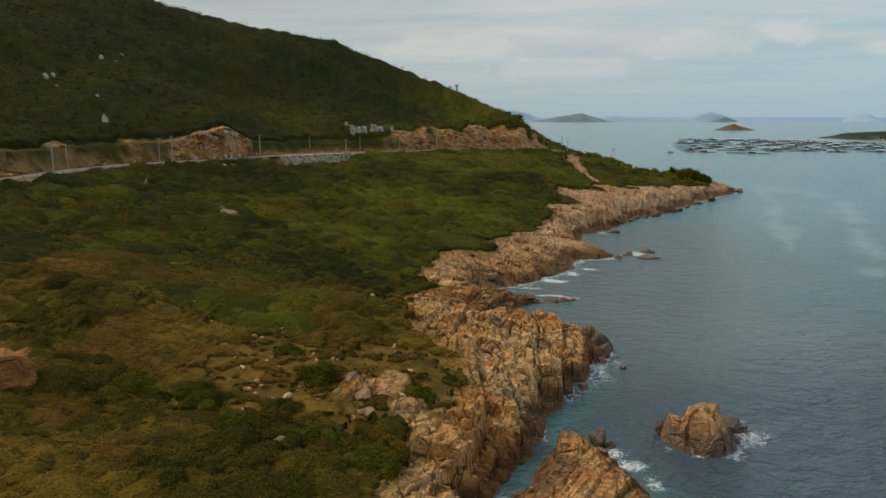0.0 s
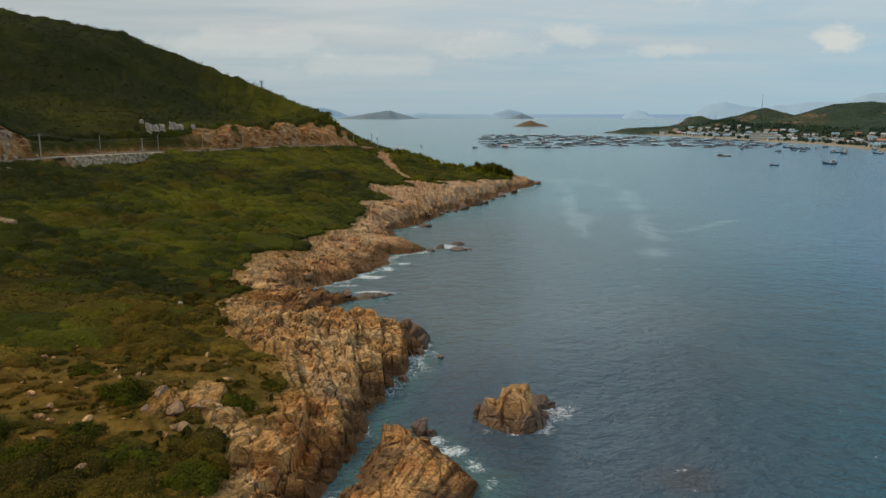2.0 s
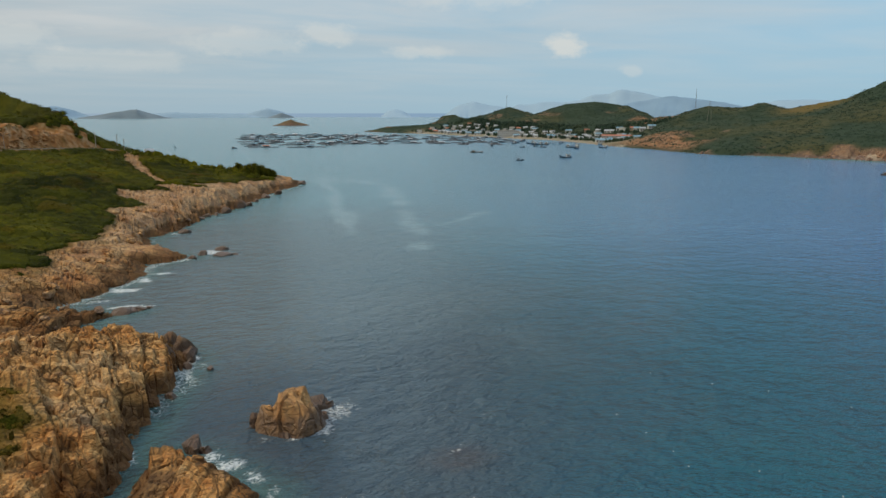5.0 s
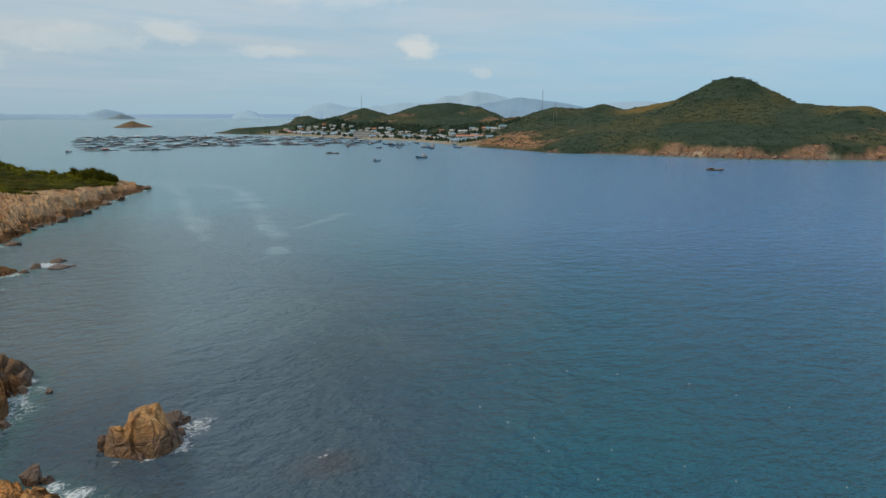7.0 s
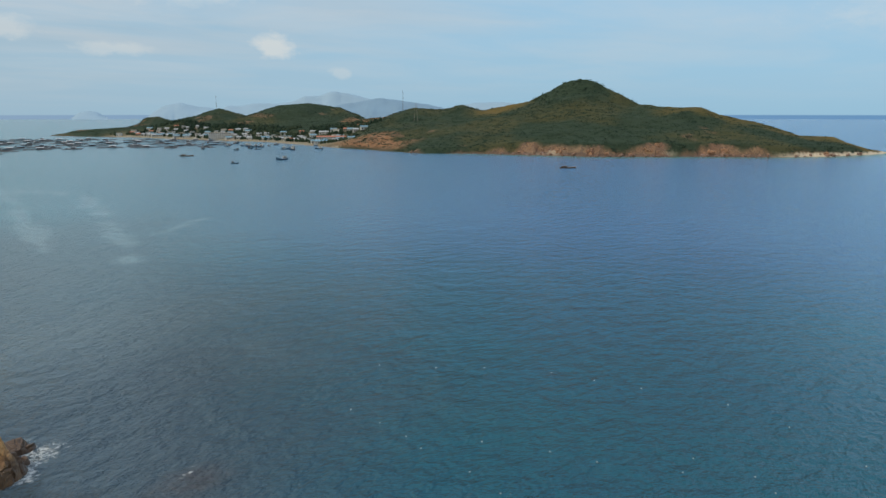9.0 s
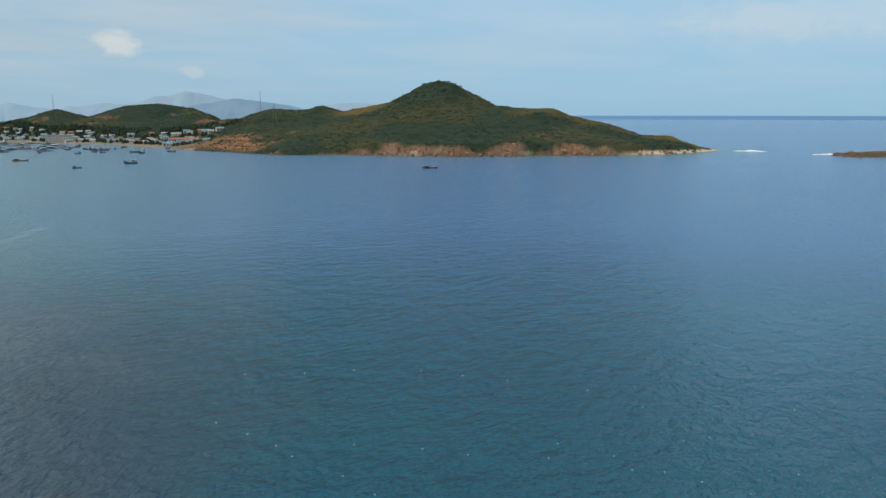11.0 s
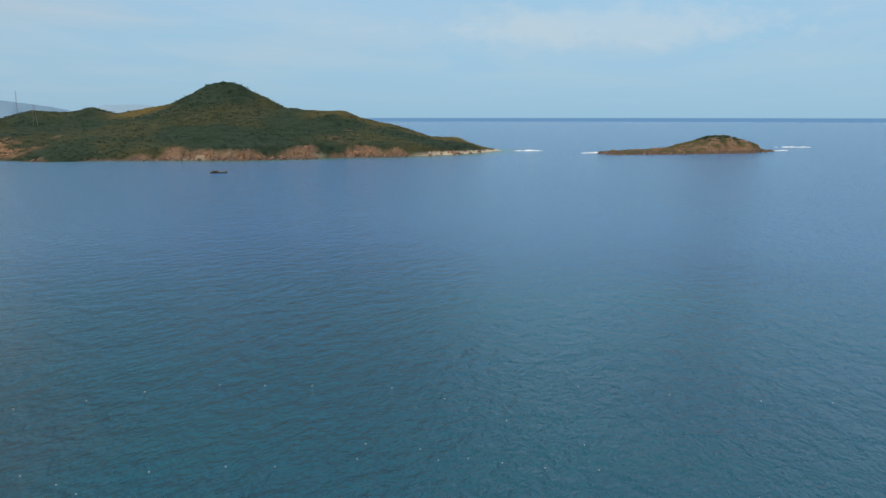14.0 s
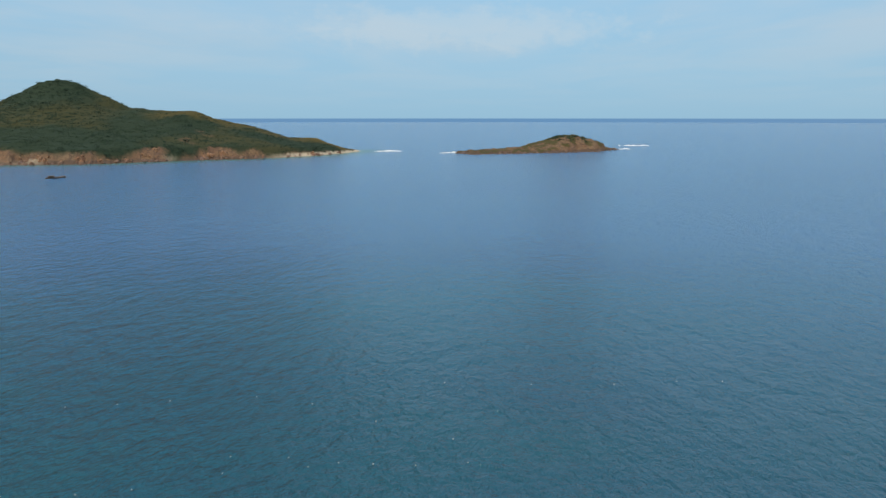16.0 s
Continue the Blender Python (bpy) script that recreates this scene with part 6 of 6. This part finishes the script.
def build_village():
    x, y = np.random.default_rng(361).uniform((540, 690), (720, 1230), (3200, 2)).T
    z, way = peninsula(x, y)
    keep = (way > 8) & (way < 100) & (fbm(x, y, 30, 3, 363) > -0.25)
    x, y, z = x[keep], y[keep], z[keep]
    tufts("village_trees", x, y, z, x * 0 + 2.6, x * 0 + 4.5, 14, 1.2, LEAF_HAZED, "dark green trees among the village houses", "trees", 365)
    rng = random.Random(91)
    kinds = [(7, 5.5, 3.0, WHITE, TIN, True), (8, 6, 4.8, WHITE, CONCRETE, False), (7, 5, 2.8, CONCRETE, RED_TILE, True), (9, 5.5, 3.0, WHITE, BLUE_TIN, True), (5.5, 7, 4.2, WHITE, TIN, False)]
    looks = ["low whitewashed house with a grey tin roof", "white two-storey house with a flat roof", "low grey house with a red tiled roof", "white house with a blue tin roof", "narrow white two-storey house"]
    protos = [None] * 5
    spots = []
    tries = 0
    while len(spots) < 120 and tries < 6000:
        tries += 1
        x, y = rng.uniform(535, 720), rng.uniform(690, 1230)
        z, way = (v[0] for v in peninsula(np.array([x]), np.array([y])))
        if way < 6 or way > 75 or any(math.dist((x, y), s) < 12 for s in spots):
            continue
        spots.append((x, y))
        k = rng.choice((0, 0, 0, 0, 1, 1, 2, 3, 3, 4, 4))
        turn = math.degrees(math.atan2(-x, y)) + rng.uniform(-25, 25)
        m = pose(x, y, z, 0, 0, turn)
        if protos[k] is None:
            protos[k] = tagged(house(*kinds[k]), looks[k], "house", "village houses")
            protos[k].matrix_basis = m
        else:
            copy_thing(protos[k], m)
    hall = tagged(house(30, 14, 9, WHITE, CONCRETE, False), "large white three-storey building on the waterfront", "building")
    p = polar(31.3, 1120)
    hall.matrix_basis = pose(*p, 2, 0, 0, -31)
    shed = tagged(house(38, 16, 6, WHITE, RED_TILE, True), "long building with a bright orange-red roof", "building")
    p = polar(39.6, 960)
    shed.matrix_basis = pose(*p, 3, 0, 0, -39)
    # masts and pylons
    for az, d, tall in ((31.2, 1400, 24), (45.14, 1000, 36)):
        p = polar(az, d)
        z = peninsula(np.array([p[0]]), np.array([p[1]]))[0][0]
        mast = tagged(new("radio_mast"), "slender guyed radio mast on the hill", "mast", "masts on the peninsula")
        mast.location = (*p, z)
        bm = bmesh.new()
        for k in range(3):
            a = k * 2.1
            tube(bm, (0.5 * math.cos(a), 0.5 * math.sin(a), -1), (0.3 * math.cos(a), 0.3 * math.sin(a), tall), 0.1, 0.08, 5)
        part("lattice", bm, STEEL, mast)
        bm = bmesh.new()
        for k in range(int(tall / 3)):
            bmesh.ops.create_cube(bm, size=1, matrix=pose(0, 0, 3 * k + 1, 0, 0, k * 30) @ Matrix.Diagonal((0.9, 0.9, 0.15, 1)))
        part("bracing", bm, STEEL, mast)
    pylon = None
    for x, y, tall in ((646, 621, 22), (-51, 497, 5.5)):
        z = peninsula(np.array([float(x)]), np.array([float(y)]))[0][0] if x > 0 else height_at(x, y)
        pylon = tagged(new("pylon"), "steel lattice power pylon on the ridge", "pylon", "pylons")
        pylon.matrix_basis = pose(x, y, z, 0, 0, 45)
        w = tall * 0.1
        for sx, sy in ((-1, -1), (1, -1), (1, 1), (-1, 1)):
            part("leg", tube(bmesh.new(), (sx * w, sy * w, -1), (sx * w * 0.2, sy * w * 0.2, tall), 0.16, 0.12, 5), STEEL, pylon)
        for k in (0.72, 0.86, 0.98):
            part("arm", boxes((0, 0, tall * k, max(3.6, tall * 0.36), 0.3, 0.3)), STEEL, pylon)
        bm = bmesh.new()
        for k in range(6):
            a, b = w * (1 - 0.8 * k / 6), w * (1 - 0.8 * (k + 1) / 6)
            for sx in (-1, 1):
                tube(bm, (sx * a, -a, tall * k / 6), (-sx * b, -b, tall * (k + 1) / 6), 0.08, 0.08, 4)
                tube(bm, (sx * a, a, tall * k / 6), (-sx * b, b, tall * (k + 1) / 6), 0.08, 0.08, 4)
        part("bracing", bm, STEEL, pylon)
    p = polar(4.4, 436)
    hut = tagged(house(4, 3, 2.2, TIMBER, TIN, True), "small grey hut at the end of the headland road", "hut")
    hut.matrix_basis = pose(*p, height_at(*p), 0, 0, 20)


def boat(length, hull_mat, cabin_mat, mast, low=1.0):
    root = new("fishing_boat")
    bm = bmesh.new()
    rows = []
    for k in range(9):
        s = k / 8
        w = length * 0.15 * math.sin(math.pi * min(1, 0.18 + 0.82 * (1 - s) ** 0.7)) ** 0.8 * (1 if s < 0.99 else 0.1) + 0.05
        sheer = low * length * (0.09 + 0.09 * (2 * s - 0.8) ** 2)
        rows.append([bm.verts.new(v) for v in ((length * (s - 0.5), -w, sheer), (length * (s - 0.5) * 0.93, -w * 0.6, -0.4), (length * (s - 0.5) * 0.93, w * 0.6, -0.4), (length * (s - 0.5), w, sheer))])
    for a, b in zip(rows, rows[1:]):
        for k in range(3):
            bm.faces.new((a[k], a[k + 1], b[k + 1], b[k]))
        bm.faces.new((a[3], a[0], b[0], b[3]))
    bm.faces.new(rows[0])
    bm.faces.new(rows[-1][::-1])
    bmesh.ops.recalc_face_normals(bm, faces=bm.faces)
    part("hull", bm, hull_mat, root)
    cabin = part("cabin", boxes((-length * 0.2, 0, low * length * 0.19, length * 0.26, length * 0.18, low * length * 0.16)), cabin_mat, root)
    part("cabin_roof", boxes((-length * 0.2, 0, low * length * 0.28, length * 0.32, length * 0.22, length * 0.02)), cabin_mat, cabin)
    for s in (-1, 1):
        part("cabin_window", boxes((-length * 0.2, s * length * 0.091, low * length * 0.21, length * 0.18, 0.04, low * length * 0.06)), DARK, cabin)
    bm = bmesh.new()
    tube(bm, (length * 0.1, 0, 0), (length * 0.1, 0, mast), 0.09, 0.05, 5)
    part("mast", bm, TIMBER, root)
    return root


def raft(nx, ny, cell, hut_mat):
    root = new("fish_farm_raft")
    w, d = nx * cell, ny * cell
    for k in range(nx + 1):
        part("walkway", boxes((k * cell - w / 2, 0, 0.42, 0.7, d + 0.7, 0.22)), TIMBER, root)
    for k in range(ny + 1):
        part("walkway", boxes((0, k * cell - d / 2, 0.55, w + 0.7, 0.7, 0.2)), TIMBER, root)
    bm = bmesh.new()
    for i in range(nx + 1):
        for j in range(ny + 1):
            tube(bm, (i * cell - w / 2 - 0.5, j * cell - d / 2, 0.15), (i * cell - w / 2 + 0.5, j * cell - d / 2, 0.15), 0.3, 0.3, 7)
    tagged(part("floats", bm, HULL_BLUE, root), kind="stuff")
    hut = part("hut", boxes((w * 0.1, 0, 1.4, cell * 1.5, cell * 0.95, 1.6)), TIMBER, root)
    bm = bmesh.new()
    a, b = cell * 0.9, cell * 0.7
    v = [bm.verts.new(p) for p in ((w * 0.1 - a, -b, 2.1), (w * 0.1 + a, -b, 2.1), (w * 0.1 + a, b, 2.1), (w * 0.1 - a, b, 2.1), (w * 0.1 - a, 0, 2.8), (w * 0.1 + a, 0, 2.8))]
    for f in ((0, 1, 5, 4), (2, 3, 4, 5), (0, 4, 3), (1, 2, 5), (3, 2, 1, 0)):
        bm.faces.new([v[i] for i in f])
    part("hut_roof", bm, hut_mat, hut)
    part("hut_door", boxes((w * 0.1, -cell * 0.48, 1.35, 0.8, 0.06, 1.5)), DARK, hut)
    return root


def build_bay():
    rng = random.Random(55)
    big = tagged(boat(11, HULL_BLUE, WHITE, 4), "dark blue wooden fishing boat at anchor", "boat", "fishing boats")
    big.matrix_basis = pose(373, 517, 0.2, 0, 0, 160)
    low = tagged(boat(13, HULL_BROWN, HULL_BROWN, 1.6, 0.45), "low dark work boat lying in the bay", "boat", "fishing boats")
    low.matrix_basis = pose(457, 286, 0, 0, 0, -35)
    small = tagged(boat(6.5, HULL_BLUE, HULL_BROWN, 2.2), "small blue fishing boat moored off the village", "boat", "fishing boats")
    small.matrix_basis = pose(321, 508, 0, 0, 0, -30)
    copy_thing(low, pose(347, 629, 0, 0, 0, -25))
    copy_thing(small, pose(148, 809, 0, 0, 0, 10))
    copy_thing(small, pose(92, 850, 0, 0, 0, 80))
    for _ in range(34):
        p = polar(rng.uniform(29.5, 40.5), rng.uniform(800, 1010))
        copy_thing(small if rng.random() < 0.7 else big, pose(*p, 0.05, 0, 0, rng.uniform(0, 360)))
    looks = ["timber fish-farm raft with a tin-roofed hut", "wide fish-farm raft of floating timber walkways", "small fish-farm raft with a red-roofed hut"]
    protos = [tagged(raft(6, 4, 4.5, TIN), looks[0], "raft", "fish-farm rafts"), tagged(raft(9, 3, 4.5, BLUE_TIN), looks[1], "raft", "fish-farm rafts"), tagged(raft(7, 2, 4.5, RED_TILE), looks[2], "raft", "fish-farm rafts")]
    protos[2].matrix_basis = pose(181, 817, 0, 0, 0, -12)
    protos[1].matrix_basis = pose(225, 800, 0, 0, 0, -15)
    protos[0].matrix_basis = pose(306, 1008, 0, 0, 0, -15)
    spots = [(181, 817), (225, 800), (306, 1008)]
    tries = 0
    while len(spots) < 84 and tries < 9000:
        tries += 1
        az, d = rng.uniform(11.5, 31), rng.uniform(880, 1290)
        if d < 880 + 300 * abs(az - 22) / 14 * rng.random() or d > 1250 - 12 * (az - 20):
            continue
        p = polar(az, d)
        if any(math.dist(p, s) < 33 for s in spots):
            continue
        spots.append(p)
        copy_thing(protos[rng.choice((0, 0, 0, 1, 1, 1))], pose(*p, 0, 0, 0, -az + rng.choice((0, 0, 90)) + rng.uniform(-12, 12)))


def build_buoys():
    """Small white floats of sunken long-lines, in rows off the rocks."""
    bm = bmesh.new()
    bmesh.ops.create_uvsphere(bm, u_segments=10, v_segments=7, radius=0.085)
    bm.faces.ensure_lookup_table()
    me = bpy.data.meshes.new("buoy")
    bm.to_mesh(me)
    bm.free()
    white = make_plain("white_float", (0.40, 0.43, 0.43), 0.5, 0, 0.08, 4.0)
    rng = random.Random(5)
    rows = (((61, 72), (58, 44), 6), ((66, 52), (77, 22), 5), ((76, 83), (93, 58), 4), ((92, 55), (97, 34), 3), ((78, 30), (79, 2), 6), ((94, 23), (86, 6), 3),
            ((105, 6), (108, -38), 5))
    for a, b, n in rows:
        for k in range(n):
            s = (k + rng.uniform(-0.25, 0.25)) / (n - 1)
            ob = part("buoy", me, white)
            ob.matrix_basis = pose(a[0] + s * (b[0] - a[0]) + rng.uniform(-0.8, 0.8), a[1] + s * (b[1] - a[1]), 0.06)
            tagged(ob, "small white float bobbing on the sea", "buoy", "long-line floats")


def breaker(x, y, length, turn, seed):
    """A low ridge of broken white water over a shoal."""
    gu, gv = np.linspace(-length / 2, length / 2, 60), np.linspace(-4, 4, 18)
    u, v = (a.ravel() for a in np.meshgrid(gu, gv))
    edge = 1 - np.hypot(u / (length / 2), v / 4) + 0.45 * fbm(u, v, 6, 3, seed)
    z = np.where(edge > 0, 0.05 + 1.1 * edge * (1 + 0.5 * fbm(u, v, 2.5, 3, seed + 4)), -0.3)
    me = sheet_mesh("breaker", np.stack([u, v, z], 1), grid_faces(60, 18))
    ob = part("breaker", me, SURF)
    ob.matrix_basis = pose(x, y, 0, 0, 0, turn)
    tagged(ob, "patch of white breaking water over a shoal", "breaker", "breakers off the spit")


SURF = make_plain("white_water", (0.74, 0.77, 0.78), 0.8, 0, 0.12, 0.8)
for k, spot in enumerate(((838, 122, 34, -82), (806, 48, 34, -80), (1022, -195, 50, -85), (912, -158, 22, -60), (905, -142, 16, -100))):
    breaker(*spot, 600 + k)
build_village()
build_bay()
build_buoys()
